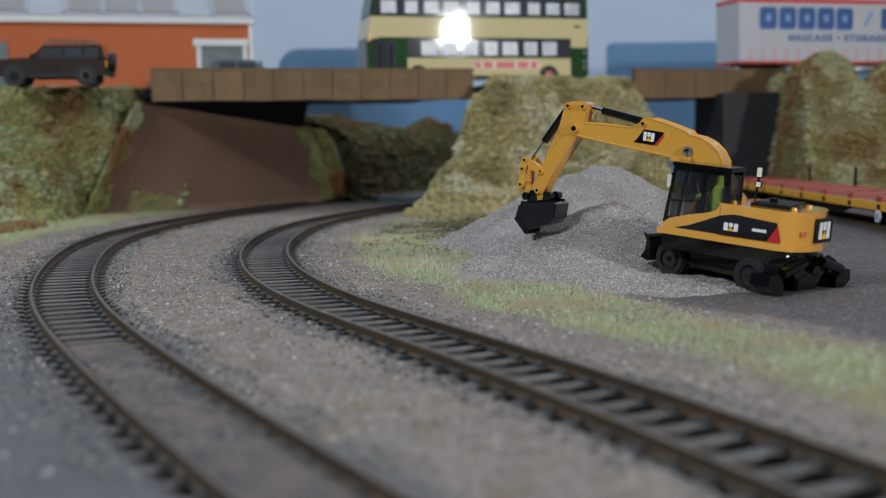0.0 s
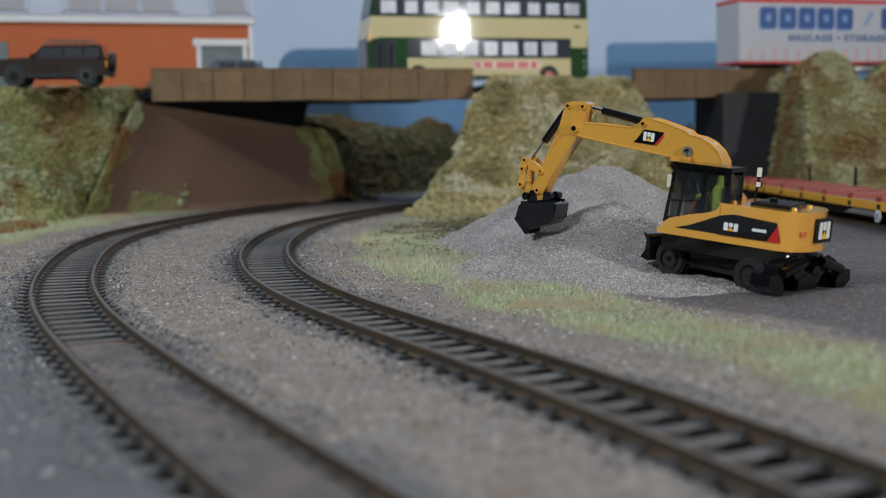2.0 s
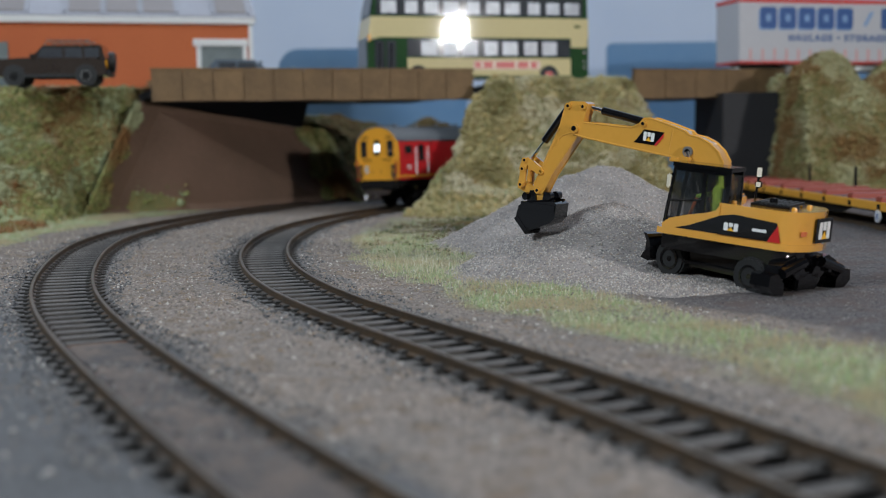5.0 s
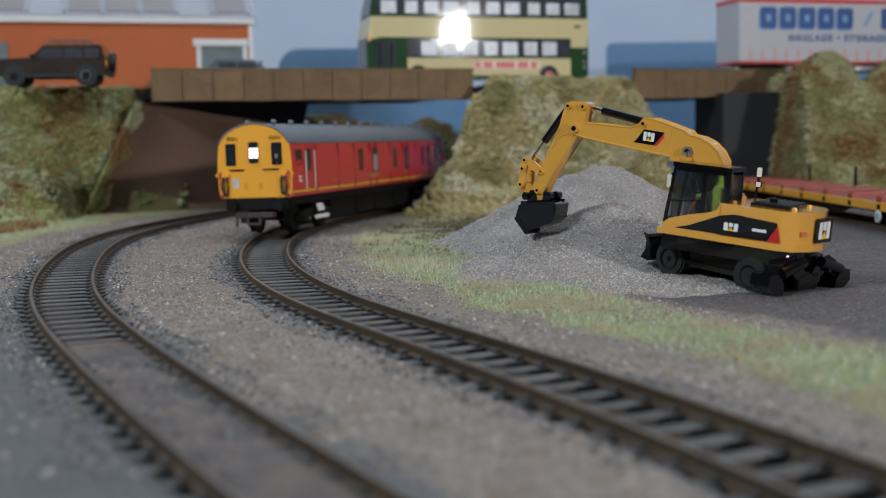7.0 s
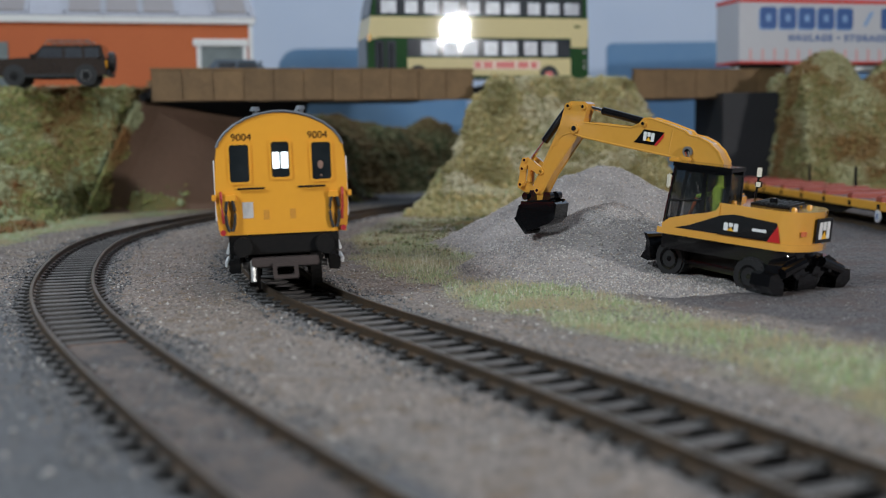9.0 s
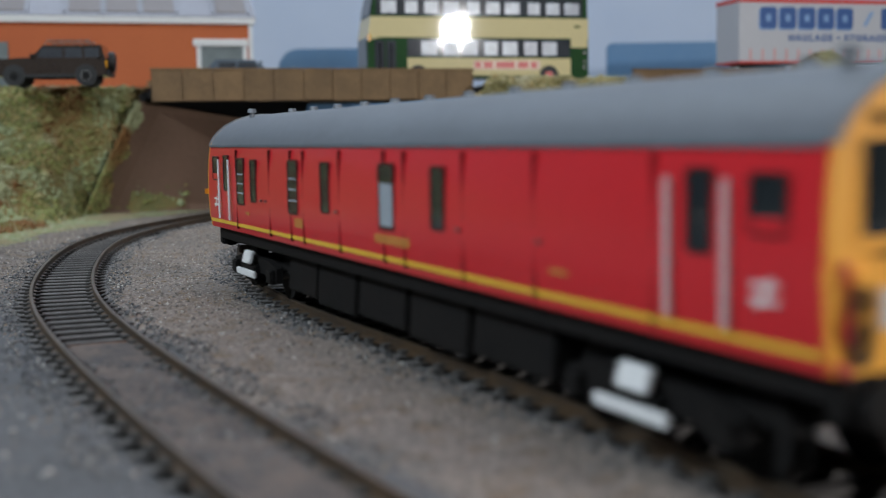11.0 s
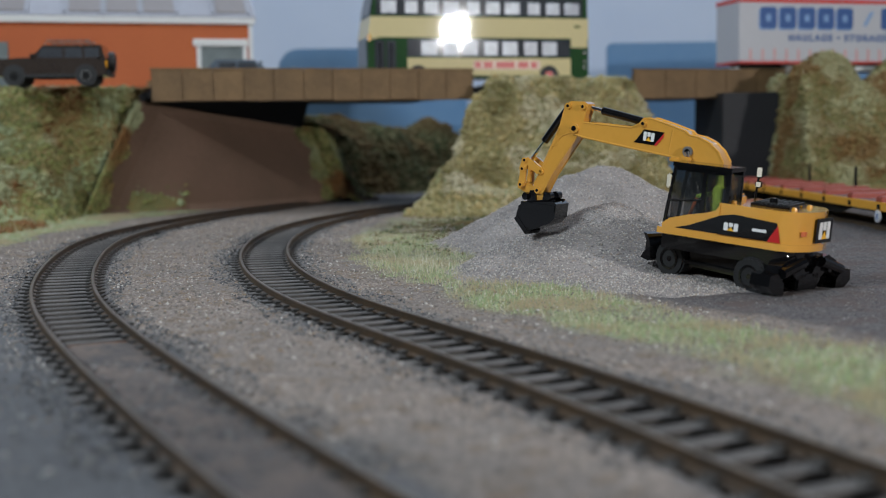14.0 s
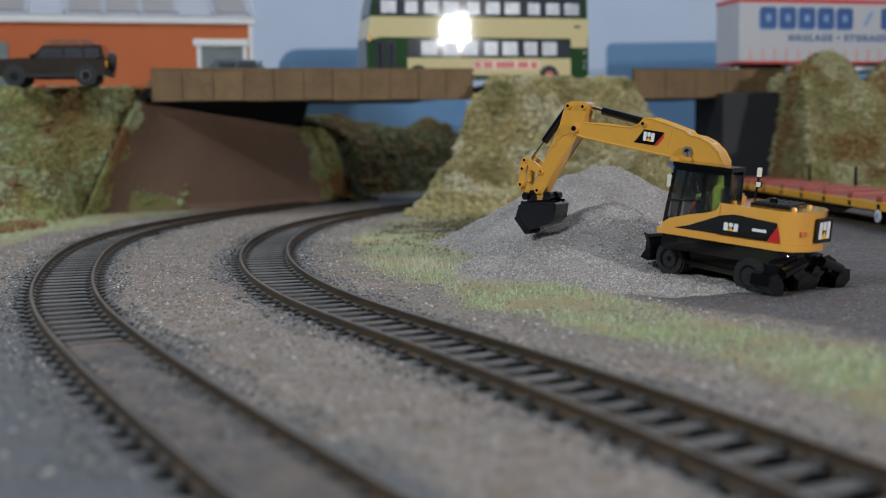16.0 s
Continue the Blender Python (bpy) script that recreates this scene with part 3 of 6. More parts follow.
for s0, s1, level in ((214.0, 301.0, 76.2), (426.0, 700, 79.0)):
    (ax, ay), (bx, by), (cx, cy), (dx, dy) = on_edge(s0, 6), on_edge(s1, 6), on_edge(s1, 112), on_edge(s0, 112)
    prism([(ax, ay), (bx, by), (cx, cy), (dx, dy)], 72, level, "z", bm)
(ax, ay), (bx, by), (cx, cy), (dx, dy) = on_edge(-330, 114), on_edge(100, 114), on_edge(100, 290), on_edge(-330, 290)
prism([(ax, ay), (bx, by), (cx, cy), (dx, dy)], 70, 77.5, "z", bm)
tagged(part("road", bm, TARMAC), "grey road surface along the bank tops", "road", kind="structure")

# backscene: blue board with rounded shoulders before a pale wall
pts = [(-160, -60), (26, -60), (26, 131)]
pts += [(-140 + 20 * math.cos(math.radians(a)), 112 + 20 * math.sin(math.radians(a))) for a in range(90, 181, 15)]
board = part("backdrop_blue", prism(pts, 1180, 1186, "y"), BLUE_BOARD)
tagged(board, "flat blue painted backscene board with pale blurred windows", "backdrop", kind="structure")
for k in range(9):
    part("painted_window", box(-150 + k * 9.5, -144.5 + k * 9.5, 1178.8, 1180.4, 96, 110 + 3 * (k % 2)), PALE_BLUE, board, "pale painted window")
tagged(part("backdrop_blue", prism([(165, -60), (460, -60), (460, 133), (169, 133), (165, 129)], 1180, 1186, "y"), BLUE_BOARD), "flat blue painted backscene board", "backdrop", kind="structure")
tagged(part("wall_back", box(-2500, 2500, 1400, 1450, -900, 1900), SKY_WALL), "pale blue painted wall", "wall", kind="structure")
tagged(part("wall_left", box(-2550, -2500, -2500, 1450, -900, 1900), HALL), "plain hall wall", "wall", kind="structure")
tagged(part("wall_right", box(2500, 2550, -2500, 1450, -900, 1900), HALL), "plain hall wall", "wall", kind="structure")
tagged(part("wall_front", box(-2550, 2550, -2550, -2500, -900, 1900), HALL), "plain hall wall", "wall", kind="structure")
tagged(part("ceiling", box(-2550, 2550, -2550, 1450, 1900, 1950), HALL), "plain pale hall ceiling", "ceiling", kind="structure")
tagged(part("floor", box(-2550, 2550, -2550, 1450, -950, -900), HALL_FLOOR), "dark hall floor", "floor", kind="structure")
tagged(part("baseboard", box(-420, 520, -60, 1190, -40, -6), HALL_FLOOR), "wooden layout board under the scenery", "baseboard", kind="structure")


# ---- the parcels coach ----
RED = mat("red_coach_paint", (0.60, 0.02, 0.027), (0.54, 0.018, 0.024), 2, 40, 0.6, 0.32, 0, 0.02, coat=0.2)
END_YELLOW = mat("yellow_end_paint", (0.78, 0.35, 0.03), (0.74, 0.325, 0.028), 2, 25, 0.6, 0.38, 0, 0.02, coat=0.1)
ROOF_GREY = mat("grey_roof_paint", (0.13, 0.145, 0.165), (0.10, 0.11, 0.125), 2, 40, 0.7, 0.5, 0, 0.05)
UNDER = mat("black_underframe", (0.005, 0.0047, 0.0047), (0.011, 0.009, 0.008), 1.2, 12, 0.7, 0.75, 0, 0.15)
UNDER.node_tree.nodes["Principled BSDF"].inputs["Specular IOR Level"].default_value = 0.2
STRIPE = mat("yellow_lining", (0.72, 0.44, 0.04), None, 1, 20, 0.2, 0.4, 0, 0)
WHITE = mat("white_paint", (0.75, 0.75, 0.74), (0.62, 0.62, 0.62), 1, 8, 0.5, 0.45, 0, 0.02)
PANE = mat("dark_window_glass", (0.012, 0.016, 0.018), (0.03, 0.035, 0.038), 5, 14, 0.5, 0.06, 0, 0)
PANE_PALE = mat("milky_window_glass", (0.32, 0.36, 0.42), (0.22, 0.25, 0.3), 3, 9, 0.6, 0.12, 0, 0)
RIM = mat("window_rim", (0.06, 0.015, 0.015), None, 1, 9, 0.3, 0.4, 0.2, 0)
HOSE = mat("black_rubber", (0.014, 0.014, 0.015), (0.025, 0.025, 0.026), 1, 10, 0.5, 0.55, 0, 0.05)
RED_HOSE = mat("red_hose", (0.42, 0.02, 0.025), None, 1, 9, 0.3, 0.5, 0, 0)
STEEL = mat("dull_steel", (0.35, 0.34, 0.33), (0.2, 0.19, 0.18), 1, 8, 0.6, 0.35, 0.9, 0.05)
SKIN = mat("painted_figure", (0.26, 0.15, 0.11), None, 1, 6, 0.3, 0.7, 0, 0)
HEADCODE = glow("lit_headcode_blind", (0.85, 0.95, 1.0), 1.6)
DRAWGEAR = mat("brown_drawgear", (0.055, 0.038, 0.034), (0.035, 0.027, 0.025), 1, 8, 0.6, 0.6, 0, 0.1)
STENCIL = mat("faint_stencil", (0.52, 0.22, 0.03), (0.66, 0.29, 0.03), 0.8, 3, 1.0, 0.5, 0, 0)
PALE_PLATE = mat("pale_grey_plate", (0.50, 0.48, 0.46), (0.36, 0.34, 0.33), 1, 4, 0.8, 0.5, 0, 0)
GOLD = mat("gold_transfer", (0.50, 0.19, 0.04), None, 1, 9, 0.3, 0.5, 0, 0)

HALF = 129.0
SIDE = [(17.6, 16.5), (18.3, 20), (18.6, 26), (18.5, 33), (18.1, 38), (17.6, 41.5)]
ARC = [(17.6, 41.5), (16.9, 43.2), (15.2, 45.4), (12.5, 47.6), (9.0, 49.4), (5.0, 50.6), (1.5, 51.1)]


def side_y(z):
    return float(np.interp(z, [p[1] for p in SIDE], [p[0] for p in SIDE]))


def rounded(x0, x1, z0, z1, r, arch=0.0, n=4):
    pts = []
    for cx, cz, a0 in ((x1 - r, z0 + r, -90), (x1 - r, z1 - r - arch, 0), (x0 + r, z1 - r - arch, 90), (x0 + r, z0 + r, 180)):
        for k in range(n + 1):
            a = math.radians(a0 + 90 * k / n)
            pts.append((cx + r * math.cos(a), cz + r * math.sin(a)))
    if arch:
        pts = [(x, z + (arch * (1 - ((x - (x0 + x1) / 2) / ((x1 - x0) / 2)) ** 2) if z > (z0 + z1) / 2 + 1 else 0)) for x, z in pts]
    return pts


def flat_frame(outer, inner, a, b, axis):
    """A ring between two outlines of equal length, swept from a to b."""
    bm = bmesh.new()
    put = {"y": lambda p, s: (p[0], s, p[1]), "x": lambda p, s: (s, p[0], p[1])}[axis]
    rings = [[bm.verts.new(put(p, s)) for p in o] for o, s in ((outer, a), (outer, b), (inner, b), (inner, a))]
    n = len(outer)
    for k in range(4):
        p, q = rings[k], rings[(k + 1) % 4]
        for i in range(n):
            bm.faces.new((p[i], p[(i + 1) % n], q[(i + 1) % n], q[i]))
    return bm


def side_window(parent, x, w, z0, z1, side, arch=0.0, pale=False):
    """A pane in its rim, set on the body side."""
    y = side * side_y((z0 + z1) / 2)
    o = rounded(x - w / 2 - 0.45, x + w / 2 + 0.45, z0 - 0.45, z1 + 0.45, 0.9, arch)
    i = rounded(x - w / 2, x + w / 2, z0, z1, 0.7, arch)
    win = part("window", flat_frame(o, i, y - side * 0.8, y + side * 0.28, "y"), RIM, parent)
    part("pane", prism(i, y - side * 0.6, y + side * 0.12, "y"), PANE, win)
    if arch and not pale:
        # Bars coloured pale to carry the white reflection lines across the pane.
        for k in range(3):
            zz = z0 + (z1 - z0) * (0.22 + 0.2 * k)
            part("window_bar", box(x - w / 2 + 0.2, x + w / 2 - 0.2, *sorted((y - side * 0.2, y + side * 0.2)), zz - 0.22, zz + 0.22), PANE_PALE, win, "window bar, its white reflection put in as colour")
    if pale:
        part("blind", prism(rounded(x - w / 2 + 0.25, x + w / 2 - 0.25, z0 + 0.3, z0 + (z1 - z0) * 0.66, 0.4), y - side * 0.2, y + side * 0.2, "y"), PANE_PALE, win, "milky lower pane")


def coach_end(parent, d):
    """The yellow cab end at x = d * HALF."""
    x = d * HALF
    prof = [(-y, z) for y, z in SIDE] + [(-y, z) for y, z in ARC[1:]] + [(y, z) for y, z in reversed(ARC[1:])] + [(y, z) for y, z in reversed(SIDE)]
    bm = prism(prof, x - d * 0.1, x + d * 0.5, "x")
    end = part("cab_end", bm, END_YELLOW, parent, "yellow cab end", edge=0.35)
    f = x + d * 0.5
    for yc, w, z0, z1 in ((-11.5, 5.4, 31.5, 42.0), (0.0, 5.0, 32.5, 42.5), (11.5, 5.4, 31.5, 42.0)):
        o = rounded(yc - w / 2 - 0.7, yc + w / 2 + 0.7, z0 - 0.7, z1 + 0.7, 1.0)
        i = rounded(yc - w / 2, yc + w / 2, z0, z1, 0.8)
        win = part("end_window", flat_frame(o, i, f - d * 0.5, f + d * 0.3, "x"), END_YELLOW, end)
        part("pane", prism(i, f - d * 0.3, f + d * 0.08, "x"), PANE, win)
        if yc == 0:
            for k in (-1, 1):
                part("headcode_blind", prism(rounded(k * 1.2 - 0.95, k * 1.2 + 0.95, 35.0, 39.6, 0.2), f, f + d * 0.18, "x"), HEADCODE, win, "lit white blind")
    # rails over the buffers, hoses and jumper cables
    for yc in (-8.5, 8.5):
        part("grab_rail", rod((f + d * 0.6, yc - 3.8, 29.6), (f + d * 0.6, yc + 3.8, 29.6), 0.28, seg=8), UNDER, end)
    for yc, sgn in ((-14.4, 1), (14.4, -1)):
        loop = [(f + d * 0.9, yc - sgn * 0.2 + 1.25 * math.cos(a), 22.4 + 5.0 * math.sin(a)) for a in np.linspace(-1.2, math.tau - 1.9, 20)]
        part("jumper_cable", pipe(loop, 0.5, 6), HOSE, end)
        part("jumper_box", box(*sorted((f, f + d * 1.4)), yc - 1.6, yc + 1.6, 26.2, 28.0), END_YELLOW, end, edge=0.2)
        part("air_hose", pipe([(f + d * 0.6, yc - sgn * 2.6, 29.0), (f + d * 1.1, yc - sgn * 2.6, 27), (f + d * 1.1, yc - sgn * 2.4, 23), (f + d * 0.6, yc - sgn * 2.2, 20)], 0.4, 6), RED_HOSE, end)
        part("lamp_bracket", box(*sorted((f, f + d * 0.7)), yc - sgn * 4.6 - 0.6, yc - sgn * 4.6 + 0.6, 26.5, 28.2), END_YELLOW, end, edge=0.15)
        part("tail_lamp", rod((f - d * 0.2, yc * 1.17, 17.4), (f + d * 1.0, yc * 1.17, 17.4), 0.8, seg=10), RED_HOSE, end)
        t = Matrix.Translation((f + d * 0.08, yc * 0.74, 44.0)) @ Matrix(((0, 0, d, 0), (d, 0, 0, 0), (0, 1, 0, 0), (0, 0, 0, 1)))
        lettering("unit_number", "9004", 2.9, t, UNDER, end)
    part("destination_plate", box(*sorted((f - d * 0.2, f + d * 0.12)), -11.2, -8.2, 21.2, 25.8), PALE_PLATE, end, "small pale data panel")
    rim = [(f + d * 0.1, -y, z) for y, z in ARC] + [(f + d * 0.1, y, z) for y, z in reversed(ARC)]
    part("roof_rim", pipe(rim, 0.42, 6), ROOF_GREY, end, "thin grey roof edge")
    for yc in (-4.6, 2.8):
        part("stencil_mark", box(*sorted((f - d * 0.2, f + d * 0.06)), yc - 0.8, yc + 0.8, 20.6, 23.4), STENCIL, end, "faint stencilled marks")
    # buffer beam
    part("buffer_beam", box(*sorted((x - d * 3, x + d * 0.2)), -15.5, 15.5, 11.0, 16.4), UNDER, parent, edge=0.4)
    for yc in (-11.5, 11.5):
        part("buffer_cover", rod((x - d * 1, yc, 13.2), (x + d * 2.4, yc, 13.2), 2.9, 2.6, 16), UNDER, parent)
    part("step_plate", box(*sorted((x - d * 1, x + d * 3.0)), -9, 9, 7.8, 10.2), DRAWGEAR, parent, edge=0.3)
    part("coupling", flat_frame(rounded(-3.4, 3.4, 4.6, 9.0, 0.6), rounded(-2.3, 2.3, 5.6, 8.0, 0.4), x + d * 2.2, x + d * 4.0, "x"), DRAWGEAR, parent)
    part("coupling_hook", rod((x + d * 1.5, -8.6, 9.5), (x + d * 3.0, -8.6, 4.0), 0.8, seg=8), STEEL, parent)


def bogie(parent, x):
    b = part("bogie", box(x - 20, x + 20, -9.5, 9.5, 6.0, 9.0), UNDER, parent, "black bogie", edge=0.5)
    for s in (-1, 1):
        prof = [(x - 20, 4.5), (x - 15, 4.0), (x - 9, 6.0), (x + 9, 6.0), (x + 15, 4.0), (x + 20, 4.5), (x + 20, 8.5), (x + 12, 10.0), (x - 12, 10.0), (x - 20, 8.5)]
        part("side_frame", prism(prof, s * 12.6, s * 14.4, "y"), UNDER, b, edge=0.3)
        part("spring_box", box(x - 5, x + 5, *sorted((s * 14.2, s * 16.0)), 3.6, 8.2), UNDER, b, edge=0.4)
        part("shoe_beam", box(x - 8.5, x + 8.5, *sorted((s * 16.4, s * 17.4)), 5.0, 6.8), WHITE, b, "white collector shoe beam", edge=0.25)
        part("fuse_box", box(x - 3.6, x + 3.6, *sorted((s * 16.0, s * 17.2)), 8.4, 11.8), WHITE, b, "white fuse box", edge=0.3)
        for a in (-17.0, 17.0):
            part("axle_box", box(x + a - 2.2, x + a + 2.2, *sorted((s * 13.6, s * 15.8)), 4.2, 8.0), UNDER, b, edge=0.4)
    for a in (-17.0, 17.0):
        ax = part("wheelset", rod((x + a, -12, 6.2), (x + a, 12, 6.2), 1.0, seg=10), STEEL, b)
        for s in (-1, 1):
            bm = rod((x + a, s * 7.6, 6.2), (x + a, s * 10.2, 6.2), 6.2, seg=28)
            rod((x + a, s * 7.2, 6.2), (x + a, s * 7.9, 6.2), 6.9, seg=28, bm=bm)
            part("wheel", bm, UNDER, ax)
    return b


def build_coach():
    top = thing("parcels_coach", 0, 0, 0, 0, "red parcels coach with yellow cab ends and grey roof", "railway coach")
    prof = [(-y, z) for y, z in SIDE] + [(y, z) for y, z in reversed(SIDE)]
    part("body", prism(prof, -HALF + 0.1, HALF - 0.1, "x"), RED, top, "gloss red body sides", smooth=True)
    roof = [(-y, z) for y, z in ARC] + [(y, z) for y, z in reversed(ARC)]
    part("roof", prism(roof, -HALF + 0.1, HALF - 0.1, "x"), ROOF_GREY, top, "matt grey roof", smooth=True)
    for s in (-1, 1):
        part("gutter", box(-HALF + 1, HALF - 1, *sorted((s * 17.3, s * 18.1)), 41.2, 41.9), ROOF_GREY, top)
        for z0, z1 in ((18.2, 19.2), (19.7, 20.3)):
            y = side_y(19)
            part("lining", box(-HALF + 0.6, HALF - 0.6, *sorted((s * (y - 0.6), s * (y + 0.12))), z0, z1), STRIPE, top, "yellow lining band")
        part("solebar", box(-HALF + 2, HALF - 2, *sorted((s * 13, s * 15.6)), 12.8, 16.6), UNDER, top, edge=0.3)
        # as seen from that side, from either end
        for d in (-1, 1):
            def win(frm, w, z0, z1, arch=0.0, pale=False):
                side_window(top, d * (HALF - frm), w, z0, z1, s, arch, pale)
            win(8.6, 5.6, 31.5, 38.0)
            win(20.5, 4.2, 28.6, 38.4)
            for frm in (15.0, 26.0):
                x = d * (HALF - frm)
                y = s * (side_y(30) + 0.7)
                part("door_handrail", rod((x, y, 19.8), (x, y, 37.6), 0.38, seg=8), WHITE, top, "white door handrail")
            xx = d * (HALF - 9.0)
            y = s * side_y(25)
            for k in (-1, 1):
                bm = box(xx - 2.2, xx + 2.2, *sorted((y - s * 0.3, y + s * 0.14)), 24.6 + k * 0.9 - 0.3, 24.6 + k * 0.9 + 0.3)
                part("white_emblem", bm, WHITE, top, "white emblem bar")
            bm = bmesh.new()
            prism([(xx - 1.6, 22.8), (xx - 0.9, 22.8), (xx + 1.6, 26.4), (xx + 0.9, 26.4)], y - s * 0.3, y + s * 0.13, "y", bm)
            part("white_emblem", bm, WHITE, top, "white emblem bar")
        side_window(top, -HALF + 36.0, 6.4, 25.2, 38.6, s, 1.6)
        side_window(top, -HALF + 48.8, 4.6, 26.4, 37.4, s)
        side_window(top, -HALF + 82.5, 6.6, 25.0, 38.6, s, 1.6)
        side_window(top, -HALF + 105.5, 4.8, 26.4, 37.4, s)
        side_window(top, -HALF + 141.0, 6.8, 25.0, 38.6, s, 1.6, True)
        side_window(top, -HALF + 164.5, 4.8, 26.4, 37.4, s)
        for a, w, h in ((86, 6, 2.2), (143, 17, 1.9), (42, 3.5, 0.8), (205, 5, 0.8)):
            y = s * side_y(22.6)
            part("gold_lettering", box(-HALF + a - w / 2, -HALF + a + w / 2, *sorted((y - s * 0.3, y + s * 0.1)), 22.6 - h / 2, 22.6 + h / 2), GOLD, top, "faded gold lettering bar")
        for a in (12, 56, 60, 113, 173, 200, 232):
            y = s * side_y(27)
            part("door_handle", box(-HALF + a - 0.6, -HALF + a + 0.6, *sorted((y - s * 0.2, y + s * 0.5)), 26.5, 27.1), STEEL, top)
        for a in (31, 62.5, 80, 89.5, 114, 139, 149, 174, 198, 228):
            y = s * side_y(30)
            part("door_gap", box(-HALF + a - 0.07, -HALF + a + 0.07, *sorted((y - s * 1.4, y + s * 0.02)), 17.6, 40.4), RIM, top)
    for i, u in enumerate(np.linspace(-HALF + 9, HALF - 9, 13)):
        for yc in ((6.5,) if 0 < i < 12 else (6.5, -6.5)):
            bm = rod((u, yc, 49.6), (u, yc, 52.0), 0.8, 0.8, 10)
            rod((u, yc, 51.6), (u, yc, 52.8), 1.5, 1.1, 10, bm)
            part("roof_vent", bm, ROOF_GREY, top)
    part("underfloor", box(-HALF + 6, HALF - 6, -12, 12, 12.0, 16.6), UNDER, top)
    # Equipment boxes lengthened in black to fill in the heavy shade below the body.
    for x0, x1, s, z in ((-68, -46, -1, 3.6), (-45, -20, -1, 2.6), (-18, 8, -1, 3.4), (10, 36, -1, 2.8), (38, 66, -1, 3.8), (-66, -36, 1, 3.0), (-34, 0, 1, 2.6), (2, 30, 1, 3.4), (32, 68, 1, 3.0)):
        part("equipment_box", box(x0, x1, *sorted((s * 6, s * 12.8)), z, 12.4), UNDER, top, edge=0.5)
    part("brake_rigging", rod((-55, -10, 4.0), (55, -10, 4.4), 0.6, seg=8), UNDER, top)
    for d in (-1, 1):
        coach_end(top, d)
        bogie(top, d * 93.0)
    # the driver figure behind the leading cab glass
    bm = bmesh.new()
    bmesh.ops.create_uvsphere(bm, u_segments=12, v_segments=8, radius=1.6, matrix=Matrix.Translation((HALF + 0.3, 11.2, 35.6)) @ Matrix.Diagonal((0.25, 0.75, 1.1, 1)))
    bmesh.ops.create_uvsphere(bm, u_segments=12, v_segments=8, radius=2.0, matrix=Matrix.Translation((HALF + 0.2, 11.3, 32.6)) @ Matrix.Diagonal((0.2, 1.0, 0.6, 1)))
    part("driver_figure", bm, SKIN, top, "plain painted figure at the cab glass")
    return top


COACH = build_coach()


def slimmer(top, wide=0.95, tall=0.945):
    """Draw the body in to the loading gauge; wheels and bogies keep theirs."""
    for o in top.children_recursive:
        n = len(o.data.vertices)
        co = np.empty(n * 3)
        o.data.vertices.foreach_get("co", co)
        co = co.reshape(-1, 3) / MM
        co[:, 1] = np.where(co[:, 2] > 10.8, co[:, 1] * wide, co[:, 1])
        co[:, 2] = np.where(co[:, 2] > 16.5, 16.5 + (co[:, 2] - 16.5) * tall, co[:, 2])
        o.data.vertices.foreach_set("co", (co * MM).ravel())
        o.data.update()


slimmer(COACH)


# ---- gravel heaps in the yard ----
def heap(name, x, y, rx, ry, h, seed, label, grains, skirt=1.3):
    """A cone of poured gravel with a rounded crown and a ragged skirt."""
    rings, seg = 44, 96
    r = np.linspace(0, skirt, rings)[:, None]
    a = np.linspace(0, math.tau, seg, endpoint=False)[None]
    px, py = r * np.cos(a) * rx, r * np.sin(a) * ry
    wob = 1 + 0.10 * bumps(np.cos(a) * 30 + 0 * r, np.sin(a) * 30 + 0 * r, 14, seed)
    q = r / wob
    z = h * (np.maximum(0, 1.06 - np.sqrt(q * q + 0.02)) ** 1.12 / (1.06 - 0.1414) ** 1.12)
    z = z * (1 + 0.06 * bumps(px, py, 16, seed + 1)) + 0.5 * bumps(px, py, 6, seed + 2) + 0.35 * bumps(px, py, 2.5, seed + 3)
    z = z + 0.9 - 2.6 * smooth01((q - 0.98) / 0.3)
    v = np.stack([px, py, z], -1).reshape(-1, 3)
    faces = []
    for i in range(rings - 1):
        for k in range(seg):
            b, c = i * seg + k, i * seg + (k + 1) % seg
            faces.append((b, c, c + seg, b + seg))
    top = thing(name, x, y, BED + 1.1, 0, label, "gravel heap", "gravel heaps")
    mesh_from("heap_body", [tuple(p) for p in v], faces, GRAVEL, top, "", True)
    rr = np.random.RandomState(seed)
    f, t = np.sqrt(rr.rand(grains)) * 1.18, rr.rand(grains)
    i = np.clip((f / skirt * (rings - 1)).astype(int), 0, rings - 2)
    k = (t * seg).astype(int) % seg
    f2, t2 = rr.rand(grains, 1), rr.rand(grains, 1)
    n = (k + 1) % seg
    p = (v[i * seg + k] * (1 - f2) + v[(i + 1) * seg + k] * f2) * (1 - t2) + (v[i * seg + n] * (1 - f2) + v[(i + 1) * seg + n] * f2) * t2
    loose("gravel_grit", p, 0.16 + 0.30 * rr.rand(grains) ** 2, PALE, "", "", 0.8, top)
    return top


heap("gravel_heap", 53, 386, 45, 44, 20.5, 71, "heap of pale grey gravel under the digger bucket", 30000)
heap("gravel_heap", 70, 350, 34, 30, 2.4, 79, "low spread of brownish gravel under the digger wheels", 16000)
heap("gravel_heap", 63, 474, 64, 56, 30.5, 75, "larger heap of grey gravel behind the digger", 26000)

# ---- wheeled digger ----
DIGGER_YELLOW = mat("digger_yellow", (0.66, 0.325, 0.055), (0.60, 0.295, 0.045), 2, 18, 0.6, 0.13, 0, 0.015, coat=1.0)
